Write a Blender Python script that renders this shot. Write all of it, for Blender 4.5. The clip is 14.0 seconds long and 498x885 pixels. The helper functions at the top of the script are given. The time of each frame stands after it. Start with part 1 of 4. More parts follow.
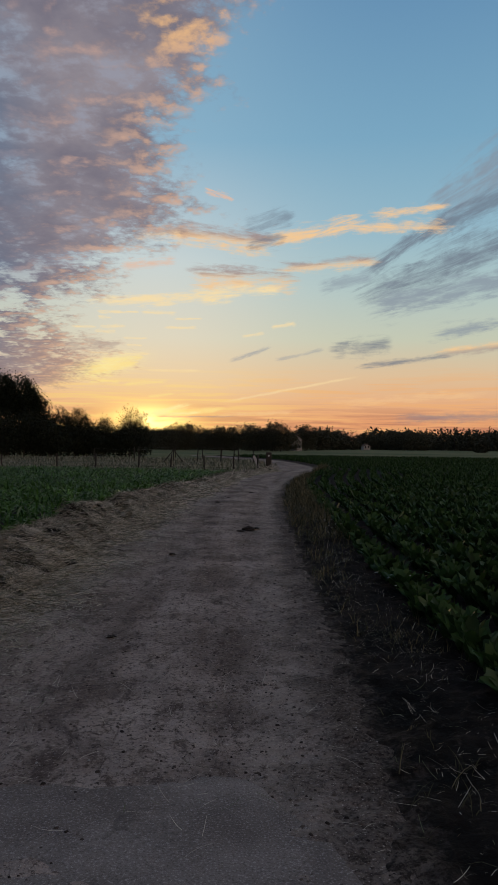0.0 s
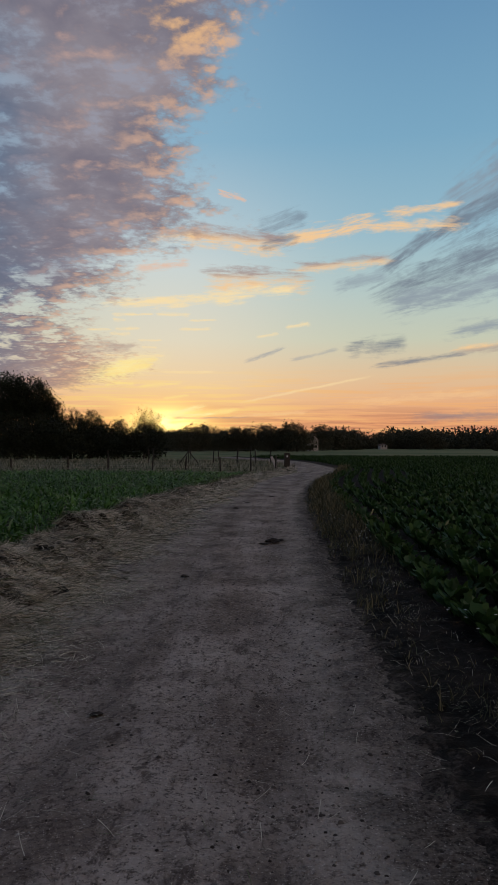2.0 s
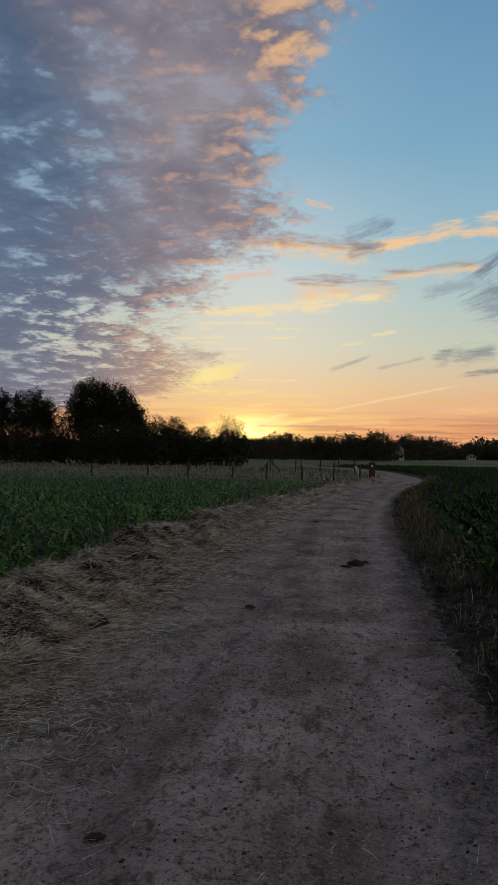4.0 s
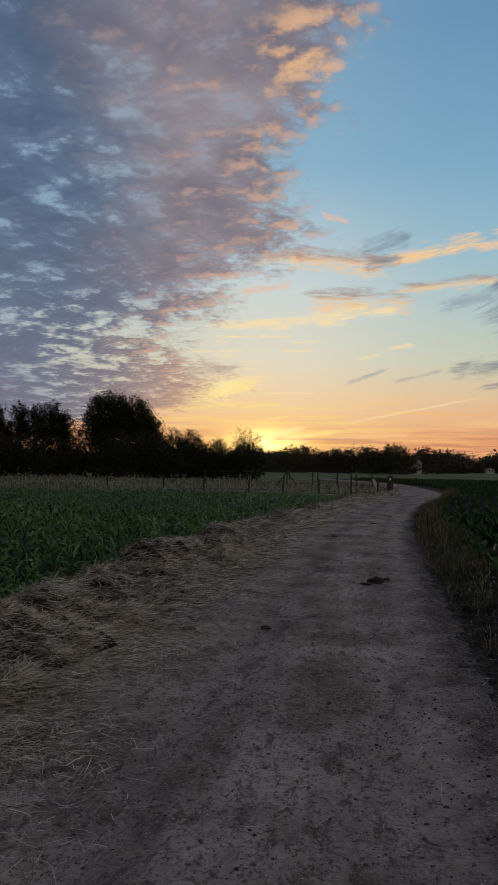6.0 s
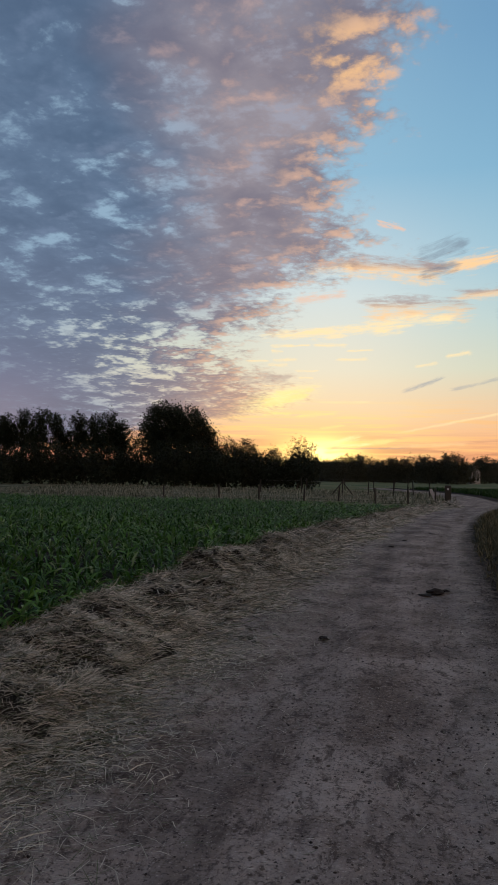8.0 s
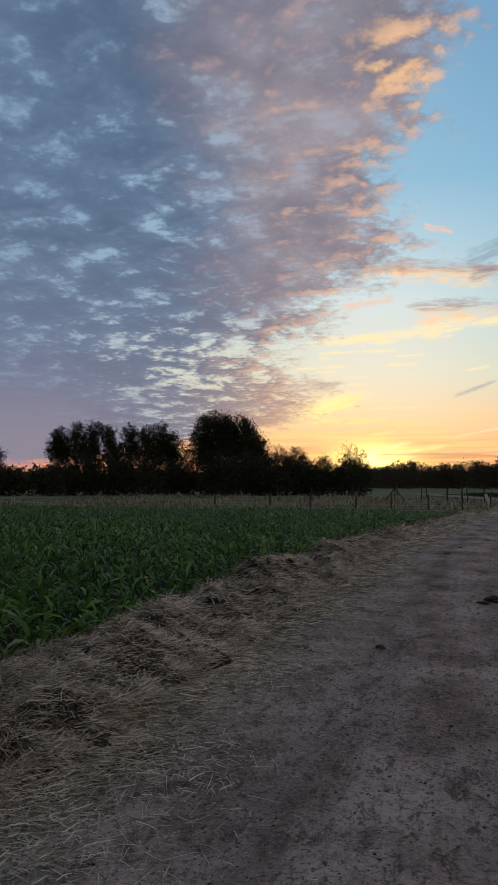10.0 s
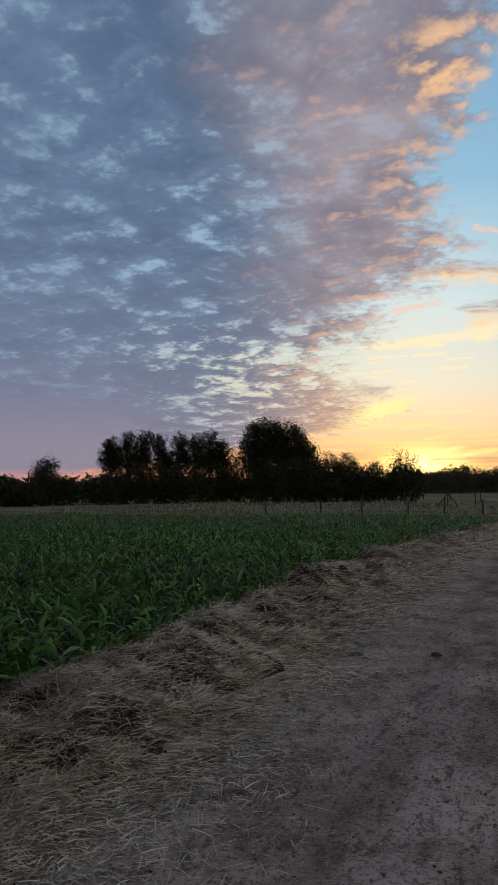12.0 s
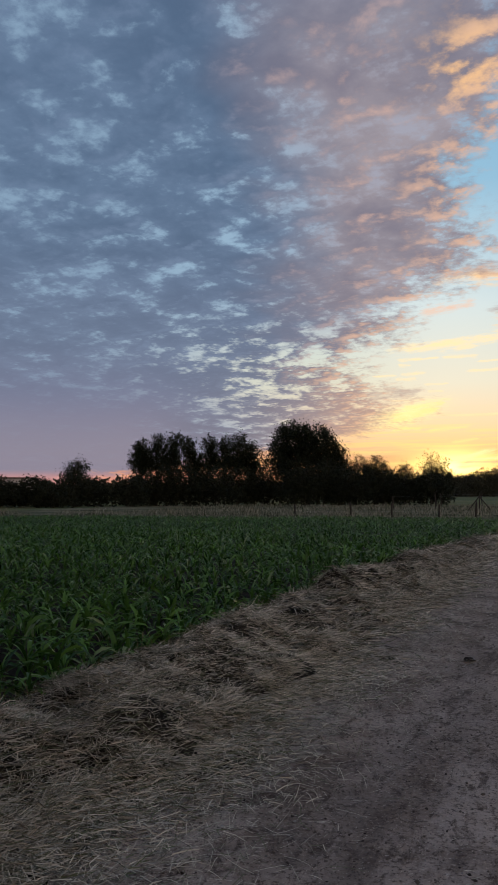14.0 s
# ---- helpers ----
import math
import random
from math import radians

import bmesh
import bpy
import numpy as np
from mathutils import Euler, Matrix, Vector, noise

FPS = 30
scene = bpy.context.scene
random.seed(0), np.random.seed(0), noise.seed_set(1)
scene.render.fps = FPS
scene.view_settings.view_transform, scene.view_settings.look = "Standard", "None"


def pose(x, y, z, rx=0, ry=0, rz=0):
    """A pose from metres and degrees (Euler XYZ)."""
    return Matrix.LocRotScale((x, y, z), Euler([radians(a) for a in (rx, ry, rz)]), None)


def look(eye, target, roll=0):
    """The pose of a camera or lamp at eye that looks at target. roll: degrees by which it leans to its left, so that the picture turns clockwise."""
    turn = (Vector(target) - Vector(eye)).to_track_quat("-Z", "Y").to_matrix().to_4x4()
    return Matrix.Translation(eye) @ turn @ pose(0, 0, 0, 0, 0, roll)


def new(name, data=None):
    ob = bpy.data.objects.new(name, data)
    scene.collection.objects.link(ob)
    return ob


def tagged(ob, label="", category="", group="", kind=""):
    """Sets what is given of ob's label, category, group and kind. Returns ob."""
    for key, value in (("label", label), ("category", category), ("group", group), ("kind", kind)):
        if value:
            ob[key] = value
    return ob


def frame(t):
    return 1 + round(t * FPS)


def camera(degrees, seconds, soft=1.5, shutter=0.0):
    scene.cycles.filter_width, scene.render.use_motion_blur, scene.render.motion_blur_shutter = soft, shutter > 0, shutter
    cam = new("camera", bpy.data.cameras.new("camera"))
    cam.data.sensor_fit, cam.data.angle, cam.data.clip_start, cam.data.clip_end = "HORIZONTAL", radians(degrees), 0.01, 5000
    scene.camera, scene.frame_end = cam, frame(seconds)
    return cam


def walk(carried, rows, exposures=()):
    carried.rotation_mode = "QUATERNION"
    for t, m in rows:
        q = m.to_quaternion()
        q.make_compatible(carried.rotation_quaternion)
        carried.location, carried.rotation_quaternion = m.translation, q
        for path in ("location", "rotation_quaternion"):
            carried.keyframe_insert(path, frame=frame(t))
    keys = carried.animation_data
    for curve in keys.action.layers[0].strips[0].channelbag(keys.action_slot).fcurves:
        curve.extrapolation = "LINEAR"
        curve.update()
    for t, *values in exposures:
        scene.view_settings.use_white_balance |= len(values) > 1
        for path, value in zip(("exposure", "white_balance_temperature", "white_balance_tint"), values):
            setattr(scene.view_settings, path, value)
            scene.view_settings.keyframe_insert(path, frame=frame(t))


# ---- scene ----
cam = camera(35.88, 14.0, soft=1.0)


def eye_row(t, x, y, z, yaw, pitch, roll):
    a, b = radians(yaw), radians(pitch)
    ahead = Vector((-math.sin(a) * math.cos(b), math.cos(a) * math.cos(b), math.sin(b)))
    return t, look((x, y, z), Vector((x, y, z)) + ahead * 10.0, roll)


PATH = [
    (0.0, 0.000, 0.000, 1.623, 0.000, 0.178, 0.831),
    (0.5, 0.010, 0.477, 1.618, -0.042, 0.183, 0.476),
    (1.0, -0.045, 0.943, 1.608, -0.241, 0.108, 0.498),
    (1.5, -0.096, 1.406, 1.603, -0.180, 0.144, 0.211),
    (2.0, -0.126, 1.851, 1.613, 1.158, 0.219, 0.213),
    (2.5, -0.145, 2.304, 1.614, 1.457, 0.270, 0.130),
    (3.0, -0.115, 2.727, 1.619, 4.878, 0.365, 0.401),
    (3.2, -0.104, 2.870, 1.608, 5.930, 0.444, 0.449),
    (5.3, -0.143, 3.689, 1.595, 8.064, 1.391, 1.167),
    (5.5, -0.148, 3.699, 1.593, 8.241, 1.493, 1.138),
    (6.0, -0.154, 3.720, 1.593, 8.647, 1.722, 1.084),
    (6.5, -0.152, 3.725, 1.593, 9.586, 1.944, 1.057),
    (7.0, -0.161, 3.722, 1.593, 10.653, 2.071, 1.117),
    (7.5, -0.171, 3.714, 1.593, 11.829, 2.185, 1.181),
    (8.0, -0.179, 3.707, 1.595, 12.739, 2.323, 1.213),
    (10.5, -0.197, 3.696, 1.595, 17.388, 3.095, -0.019),
    (11.0, -0.197, 3.696, 1.594, 18.282, 3.263, -0.207),
    (11.5, -0.197, 3.702, 1.593, 19.187, 3.386, -0.489),
    (12.0, -0.201, 3.704, 1.592, 20.150, 3.453, -0.499),
    (12.5, -0.209, 3.709, 1.591, 20.984, 3.461, -0.412),
    (13.0, -0.215, 3.713, 1.591, 21.648, 3.513, -0.314),
    (13.5, -0.216, 3.713, 1.589, 21.933, 3.623, -0.312),
    (14.0, -0.219, 3.713, 1.587, 22.327, 3.638, -0.247),
]
walk(cam, [eye_row(*row) for row in PATH], [(0.0, -0.2), (3.0, -0.18), (5.5, -0.2), (6.0, -0.18), (6.5, -0.12), (7.0, -0.03), (8.0, 0.04), (10.5, 0.1), (14.0, 0.12)])

# ---- node arithmetic ----


def lin(r, g, b):
    """Linear colour from 0-255 display values."""
    return tuple((c / 255 / 12.92) if c <= 10 else ((c / 255 + 0.055) / 1.055) ** 2.4 for c in (r, g, b)) + (1.0,)


class Val:
    """A value in a node tree, with arithmetic."""

    def __init__(self, tree, socket):
        self.tree, self.socket = tree, socket

    def op(self, kind, *others, clamp=False):
        node = self.tree.nodes.new("ShaderNodeMath")
        node.operation, node.use_clamp = kind, clamp
        for slot, value in zip(node.inputs, (self, *others)):
            if isinstance(value, Val):
                self.tree.links.new(value.socket, slot)
            else:
                slot.default_value = value
        return Val(self.tree, node.outputs[0])

    def __add__(self, o):
        return self.op("ADD", o)

    def __sub__(self, o):
        return self.op("SUBTRACT", o)

    def __mul__(self, o):
        return self.op("MULTIPLY", o)

    def __truediv__(self, o):
        return self.op("DIVIDE", o)

    def smooth(self, low, high):
        """0 below low, 1 above high, smooth between."""
        node = self.tree.nodes.new("ShaderNodeMapRange")
        node.interpolation_type = "SMOOTHSTEP"
        flip = low > high
        self.tree.links.new(self.socket, node.inputs[0])
        node.inputs[1].default_value, node.inputs[2].default_value = (high, low) if flip else (low, high)
        node.inputs[3].default_value, node.inputs[4].default_value = (1, 0) if flip else (0, 1)
        return Val(self.tree, node.outputs[0])

    def bell(self, width):
        """1 at zero, falling off over width."""
        s = self / width
        return (s * s * -1.0).op("EXPONENT")


def combine(tree, x, y, z=0.0):
    node = tree.nodes.new("ShaderNodeCombineXYZ")
    for slot, value in zip(node.inputs, (x, y, z)):
        if isinstance(value, Val):
            tree.links.new(value.socket, slot)
        else:
            slot.default_value = value
    return node.outputs[0]


def noise_val(tree, vector, scale, detail=4.0, rough=0.55, warp=0.0):
    node = tree.nodes.new("ShaderNodeTexNoise")
    node.inputs["Scale"].default_value, node.inputs["Detail"].default_value = scale, detail
    node.inputs["Roughness"].default_value, node.inputs["Distortion"].default_value = rough, warp
    tree.links.new(vector, node.inputs["Vector"])
    return Val(tree, node.outputs[0])


def mapped(tree, vector, place, turn, size):
    """Coordinates in a frame of its own: at place, turned, with its own size."""
    node = tree.nodes.new("ShaderNodeMapping")
    node.vector_type = "TEXTURE"
    node.inputs["Location"].default_value, node.inputs["Rotation"].default_value, node.inputs["Scale"].default_value = place, (0, 0, turn), size
    tree.links.new(vector, node.inputs["Vector"])
    return node.outputs[0]


def ramp(tree, fac, stops, ease="LINEAR"):
    node = tree.nodes.new("ShaderNodeValToRGB")
    band = node.color_ramp
    band.interpolation = ease
    while len(band.elements) < len(stops):
        band.elements.new(0.5)
    for spot, (at, colour) in zip(band.elements, stops):
        spot.position, spot.color = at, colour
    tree.links.new(fac.socket if isinstance(fac, Val) else fac, node.inputs[0])
    return node.outputs[0]


def mix(tree, fac, a, b, blend="MIX"):
    node = tree.nodes.new("ShaderNodeMix")
    node.data_type, node.blend_type = "RGBA", blend
    for slot, value in zip((node.inputs[0], node.inputs[6], node.inputs[7]), (fac, a, b)):
        if isinstance(value, Val):
            tree.links.new(value.socket, slot)
        elif isinstance(value, (float, int, tuple)):
            slot.default_value = value
        else:
            tree.links.new(value, slot)
    return node.outputs[2]


# ---- sky, sun ----
SUN_AZ, SUN_EL = -7.4, 1.6  # degrees, to the right of +y and above the horizon


def streak_group():
    """One streak of cloud as a node group, laid over the colour behind it."""
    kit = bpy.data.node_groups.new("cloud_streak", "ShaderNodeTree")
    for name, kind in (("Place", "Vector"), ("Ragged", "Float"), ("Behind", "Color"), ("Start", "Vector"), ("Turn", "Vector"), ("Size", "Vector"), ("Along X", "Float"),
                       ("Along Y", "Float"), ("Run", "Float"), ("Wide", "Float"), ("Strength", "Float"), ("Torn", "Float"), ("Colour", "Color"), ("Upper", "Color")):
        kit.interface.new_socket(name=name, in_out="INPUT", socket_type="NodeSocket" + kind)
    kit.interface.new_socket(name="Sky", in_out="OUTPUT", socket_type="NodeSocketColor")
    given = kit.nodes.new("NodeGroupInput").outputs
    ragged, ux, uy, run, wide, strength, torn = (Val(kit, given[n]) for n in ("Ragged", "Along X", "Along Y", "Run", "Wide", "Strength", "Torn"))

    def parted(vector):
        node = kit.nodes.new("ShaderNodeSeparateXYZ")
        kit.links.new(vector, node.inputs[0])
        return Val(kit, node.outputs[0]), Val(kit, node.outputs[1])

    (px, py), (sx, sy) = parted(given["Place"]), parted(given["Start"])
    length = (px - sx) * ux + (py - sy) * uy
    across = (py - sy) * ux - (px - sx) * uy
    own = kit.nodes.new("ShaderNodeMapping")
    own.vector_type = "TEXTURE"
    for slot, name in zip(own.inputs, ("Place", "Start", "Turn", "Size")):
        kit.links.new(given[name], slot)
    fibres = noise_val(kit, own.outputs[0], 1.0, 5.0, 0.66, 0.4)
    along = length / run
    ends = along.smooth(-0.12, 0.15) * along.smooth(1.12, 0.85)
    body = (across + (ragged - 0.5) * wide * 1.6).bell(wide * 1.35) * ends
    body = (body * (torn * 0.35 + 1.0) + (fibres - 0.52) * (torn * 4.6 + 0.8)).smooth(0.15, 1.55) * body.smooth(0.0, 0.3)
    lower = (across / wide + (fibres - 0.5) * 2.0).smooth(0.9, -0.5)
    out = kit.nodes.new("NodeGroupOutput")
    kit.links.new(mix(kit, body * strength, given["Behind"], mix(kit, lower, given["Upper"], given["Colour"])), out.inputs[0])
    return kit


def build_sky():
    world = bpy.data.worlds.new("sky")
    world.use_nodes = True
    tree = world.node_tree
    tree.nodes.clear()
    coord = tree.nodes.new("ShaderNodeTexCoord")
    split = tree.nodes.new("ShaderNodeSeparateXYZ")
    tree.links.new(coord.outputs["Generated"], split.inputs[0])
    dx, dy, dz = (Val(tree, s) for s in split.outputs)
    az = dx.op("ARCTAN2", dy) * (180 / math.pi)
    el = dz.op("ARCSINE") * (180 / math.pi)
    up = el.op("MAXIMUM", 0.0)
    # coordinates on a flat cloud deck, and the same a little nearer the sun
    reach = dz.op("MAXIMUM", 0.0) + 0.17
    deck = combine(tree, dx / reach, dy / reach)
    sunward = combine(tree, dx / reach + 0.008, dy / reach + 0.03)
    flat = combine(tree, az * 0.1, el * 0.1)
    bands = combine(tree, az * 0.04 + el * 0.03, el * 0.9)

    off = az - SUN_AZ
    toward = (off * (math.pi / 180)).op("COSINE") * 0.5 + 0.5
    near_sun = off.bell(10.0)

    # clear sky: blue above, yellow to orange at the horizon
    clear = ramp(tree, up / 60.0, [
        (0.0, lin(196, 134, 104)), (0.03, lin(226, 156, 112)), (0.055, lin(234, 180, 136)), (0.085, lin(226, 194, 156)),
        (0.13, lin(200, 205, 184)), (0.19, lin(178, 201, 200)), (0.26, lin(150, 188, 205)), (0.36, lin(124, 170, 198)),
        (0.50, lin(104, 148, 184)), (1.0, lin(62, 96, 146))])
    glow = ramp(tree, up / 60.0, [
        (0.0, lin(220, 134, 92)), (0.03, lin(238, 170, 110)), (0.07, lin(240, 206, 160)), (0.13, lin(224, 219, 202)),
        (0.22, lin(206, 218, 220)), (0.36, lin(142, 182, 206)), (1.0, lin(62, 96, 146))])
    base = mix(tree, near_sun * 0.85, clear, glow)
    # unseen sky behind the camera, raised and warmed as added fill for the ground
    unseen_fill = ramp(tree, up / 60.0, [(0.0, lin(160, 132, 122)), (0.12, lin(190, 156, 138)), (0.4, lin(184, 162, 148)), (1.0, lin(164, 154, 148))])
    base = mix(tree, toward.smooth(0.75, 0.2), base, unseen_fill)

    ragged = noise_val(tree, flat, 9.0, 5.0, 0.62, 0.6)
    fine = noise_val(tree, flat, 26.0, 4.0, 0.6, 0.3)
    lanes = noise_val(tree, bands, 3.2, 5.0, 0.6, 0.35)

    # thin orange veils low over the horizon
    veil = lanes.smooth(0.47, 0.62) * up.smooth(0.3, 1.2) * up.smooth(6.5, 3.0)
    base = mix(tree, veil * 0.75, base, mix(tree, off.bell(9.0), lin(240, 178, 120), lin(255, 220, 132)))
    dusk = lanes.smooth(0.50, 0.38) * up.smooth(3.8, 1.2)
    base = mix(tree, dusk * 0.55, base, lin(172, 112, 94))

    # the glare round the sun behind thin cloud
    spot = (off * off * 0.16 + (el - SUN_EL) * (el - SUN_EL) * 0.8).op("SQRT")
    base = mix(tree, spot.bell(1.8) * 0.7, base, lin(255, 196, 84))
    base = mix(tree, spot.bell(0.9), base, (2.8, 1.9, 0.6, 1.0))
    halo = (off * off + (el - 3.0) * (el - 3.0)).op("SQRT")
    base = mix(tree, halo.bell(9.0) * 0.2, base, lin(255, 228, 176))

    # ---- single clouds ----
    plain = mapped(tree, combine(tree, az, el), (0, 0, 0), 0.0, (1, 1, 2))
    kit = streak_group()

    def streak(colour, a0, e0, a1, e1, wide, strength=0.9, torn=0.5, under=None):
        """A torn, fibrous streak of cloud between two points of the sky."""
        nonlocal base
        run = math.hypot(a1 - a0, e1 - e0)
        ux, uy = (a1 - a0) / run, (e1 - e0) / run
        node = tree.nodes.new("ShaderNodeGroup")
        node.node_tree = kit
        for name, link in (("Place", plain), ("Ragged", ragged.socket), ("Behind", base)):
            tree.links.new(link, node.inputs[name])
        for name, value in (("Start", (a0, e0, -a0 - e1)), ("Turn", (0, 0, math.atan2(uy, ux))), ("Size", (wide**0.5 / 0.28, wide**0.5 / 1.7, 1)),
                            ("Along X", ux), ("Along Y", uy), ("Run", run), ("Wide", wide), ("Strength", strength), ("Torn", torn), ("Colour", colour), ("Upper", under or colour)):
            node.inputs[name].default_value = value
        base = node.outputs[0]

    GOLD, PALE, PINK = lin(250, 205, 150), lin(253, 226, 172), lin(232, 190, 164)
    GREY, SLATE, MAUVE = lin(138, 150, 164), lin(112, 122, 138), lin(166, 146, 142)
    FIRE = lin(255, 226, 146)
    streak(GREY, 13.4, 16.6, 20.5, 20.9, 1.25, 0.8, 0.5)
    streak(SLATE, 8.4, 12.6, 14.6, 16.4, 0.42, 0.85, 0.45)
    streak(SLATE, 12.6, 15.0, 19.6, 18.0, 0.75, 0.8, 0.5)
    streak(SLATE, 8.0, 10.8, 20.5, 15.2, 0.95, 0.85, 0.55)
    streak(GREY, 8.8, 10.2, 21.0, 12.2, 0.85, 0.8, 0.6)
    streak(GREY, 13.2, 8.1, 21.0, 9.2, 0.42, 0.75, 0.5)
    streak(SLATE, 5.9, 7.1, 10.4, 7.35, 0.52, 0.85, 0.4)
    streak(SLATE, 7.8, 5.8, 14.9, 6.7, 0.2, 0.85, 0.3)
    streak(MAUVE, 13.6, 6.75, 21.0, 7.6, 0.28, 0.8, 0.4, GOLD)
    streak(GREY, 5.1, 11.5, 9.0, 12.5, 0.45, 0.6, 0.5)
    streak(GREY, -1.5, 6.2, 1.6, 7.3, 0.14, 0.65, 0.3)
    streak(GREY, 1.9, 6.3, 5.4, 7.1, 0.13, 0.5, 0.3)
    streak(SLATE, 10.6, 2.1, 21.0, 2.3, 0.3, 0.6, 0.3)
    streak(SLATE, -0.6, 15.7, 3.0, 16.8, 0.5, 0.6, 0.5)
    streak(GOLD, -8.7, 15.0, -4.8, 15.4, 0.3, 0.85, 0.4, MAUVE)
    streak(GOLD, -6.3, 15.4, 1.6, 14.65, 0.62, 0.95, 0.6, MAUVE)
    streak(GOLD, 1.2, 14.9, 8.2, 16.1, 0.5, 0.95, 0.6)
    streak(GOLD, 7.1, 15.8, 14.4, 15.6, 0.35, 0.9, 0.5)
    streak(GOLD, 8.7, 16.6, 14.2, 16.95, 0.24, 0.85, 0.5)
    streak(SLATE, -0.4, 14.5, 2.6, 15.1, 0.4, 0.6, 0.5)
    streak(GOLD, 2.1, 12.95, 9.3, 13.5, 0.34, 0.9, 0.45, MAUVE)
    streak(GOLD, -4.6, 12.3, 3.4, 12.1, 0.7, 0.85, 0.75, MAUVE)
    streak(PALE, -4.2, 11.0, 2.3, 11.5, 0.34, 0.9, 0.5)
    streak(PALE, -11.6, 10.2, -1.6, 10.95, 0.36, 0.9, 0.5)
    streak(PALE, -8.2, 9.6, -5.5, 9.6, 0.13, 0.85, 0.2)
    streak(PINK, -9.6, 12.8, -5.6, 13.3, 0.26, 0.8, 0.5)
    streak(PALE, -6.4, 8.55, -4.0, 8.58, 0.1, 0.85, 0.2)
    streak(PALE, -0.7, 8.0, 1.1, 8.3, 0.1, 0.85, 0.2)
    streak(PALE, 1.5, 8.7, 3.4, 9.0, 0.15, 0.85, 0.3)
    streak(PALE, -7.8, 5.4, -3.7, 5.45, 0.08, 0.7, 0.2)
    streak(FIRE, -9.5, 4.3, -6.2, 4.65, 0.12, 0.8, 0.3)
    streak(FIRE, -7.6, 3.45, -5.6, 3.7, 0.11, 0.85, 0.2)
    streak(PALE, -1.8, 3.2, 8.0, 5.15, 0.085, 0.75, 0.05)
    streak(PINK, -3.6, 18.3, -1.5, 17.7, 0.16, 0.8, 0.9)
    streak(FIRE, -10.9, 6.0, -7.8, 6.4, 0.15, 0.9, 0.6)
    streak(lin(255, 238, 176), -11.6, 5.45, -8.6, 5.8, 0.2, 0.9, 0.7)
    streak(FIRE, -12.2, 5.0, -10.0, 5.1, 0.2, 0.8, 0.5)
    streak(FIRE, -11.8, 4.45, -9.6, 4.55, 0.12, 0.85, 0.5)
    streak(FIRE, -7.5, 1.95, -2.0, 2.65, 0.2, 0.95, 0.25)
    streak(FIRE, -7.2, 1.7, -4.2, 1.85, 0.12, 0.95, 0.2)
    streak(lin(255, 240, 170), -7.4, 2.15, -3.6, 2.35, 0.1, 0.9, 0.3)
    streak(MAUVE, -7.0, 2.0, -1.0, 2.1, 0.07, 0.6, 0.3)
    streak(GOLD, -2.5, 2.2, 3.5, 2.5, 0.12, 0.6, 0.4)
    streak(GOLD, 6.0, 3.2, 17.0, 3.9, 0.25, 0.45, 0.6)

    # short dashes of lit cloud between the deck and the sun
    dash = random.Random(4)
    for _ in range(11):
        a0, e0 = dash.uniform(-14.0, -5.0), dash.uniform(6.2, 9.8)
        streak(PALE, a0, e0, a0 + dash.uniform(0.9, 2.4), e0 + dash.uniform(-0.05, 0.12), dash.uniform(0.06, 0.12), 0.75, 0.4)

    # ---- the deck of small clouds that covers the left of the sky ----
    stops = ((0.0, 0.0), (0.02, 0.15), (0.06, 0.55), (0.095, 0.68), (0.125, 0.63), (0.15, 0.555), (0.17, 0.60), (0.2, 0.675),
             (0.245, 0.745), (0.28, 0.83), (0.357, 0.785), (0.39, 0.8), (0.42, 0.865), (0.5, 0.905), (1.0, 1.0))
    edge = ramp(tree, up / 60.0, [(at, (v, v, v, 1.0)) for at, v in stops])
    limit = Val(tree, edge) * 40.0 - 38.0
    inside = limit - az
    cells = noise_val(tree, deck, 9.8, 5.0, 0.55, 0.15)
    shifted = noise_val(tree, sunward, 9.8, 5.0, 0.55, 0.15)
    lumps = noise_val(tree, deck, 3.0, 3.0, 0.5, 0.1)
    grain = noise_val(tree, deck, 34.0, 4.0, 0.6, 0.2)
    thick = (cells - 0.5) * 1.0 + (lumps - 0.5) * 0.55 + (grain - 0.5) * 0.42
    flank = (cells - shifted) * 1.0 + (grain - 0.5) * 0.16
    cover = (inside + (cells - 0.5) * 11.0 + (grain - 0.5) * 8.0 + (lumps - 0.5) * 8.0).smooth(-2.4, 3.0)
    solid = (az + 21.0).smooth(0.0, -11.0) * up.smooth(12.0, 5.0)
    ripple = (up - 9.5).bell(4.5) * (az + 18.0).bell(9.0)
    gaps = (thick - ripple * 0.07).smooth(-0.02, -0.25) * (solid * -0.92 + 1.0) * ((az + 28.0).smooth(4.0, -8.0) * -0.4 + 1.0)
    wisps = flank.smooth(0.0, 0.30) * (solid * -0.8 + 1.0)
    warm = (az + up * 0.2 + (lumps - 0.5) * 16.0).smooth(-20.0, -9.5) * up.smooth(46.0, 26.0).op("MAXIMUM", 0.6)
    low_warm = off.bell(11.0) * up.smooth(12.0, 4.0)
    cool_body = mix(tree, (lumps * 0.5 + cells * 0.5).smooth(0.34, 0.62), lin(100, 120, 147), lin(76, 95, 121))
    cool_body = mix(tree, (up - 11.0).bell(6.0) * 0.35, cool_body, lin(112, 118, 142))
    warm_body = mix(tree, (lumps * 0.6 + cells * 0.4).smooth(0.36, 0.64), lin(150, 141, 148), lin(116, 110, 124))
    body = mix(tree, warm, cool_body, warm_body)
    body = mix(tree, solid, body, mix(tree, up.smooth(2.0, 8.0), lin(126, 124, 142), lin(108, 112, 138)))
    body = mix(tree, low_warm * 0.75, body, lin(206, 164, 136))
    open_sky = mix(tree, warm, lin(144, 172, 194), lin(154, 154, 168))
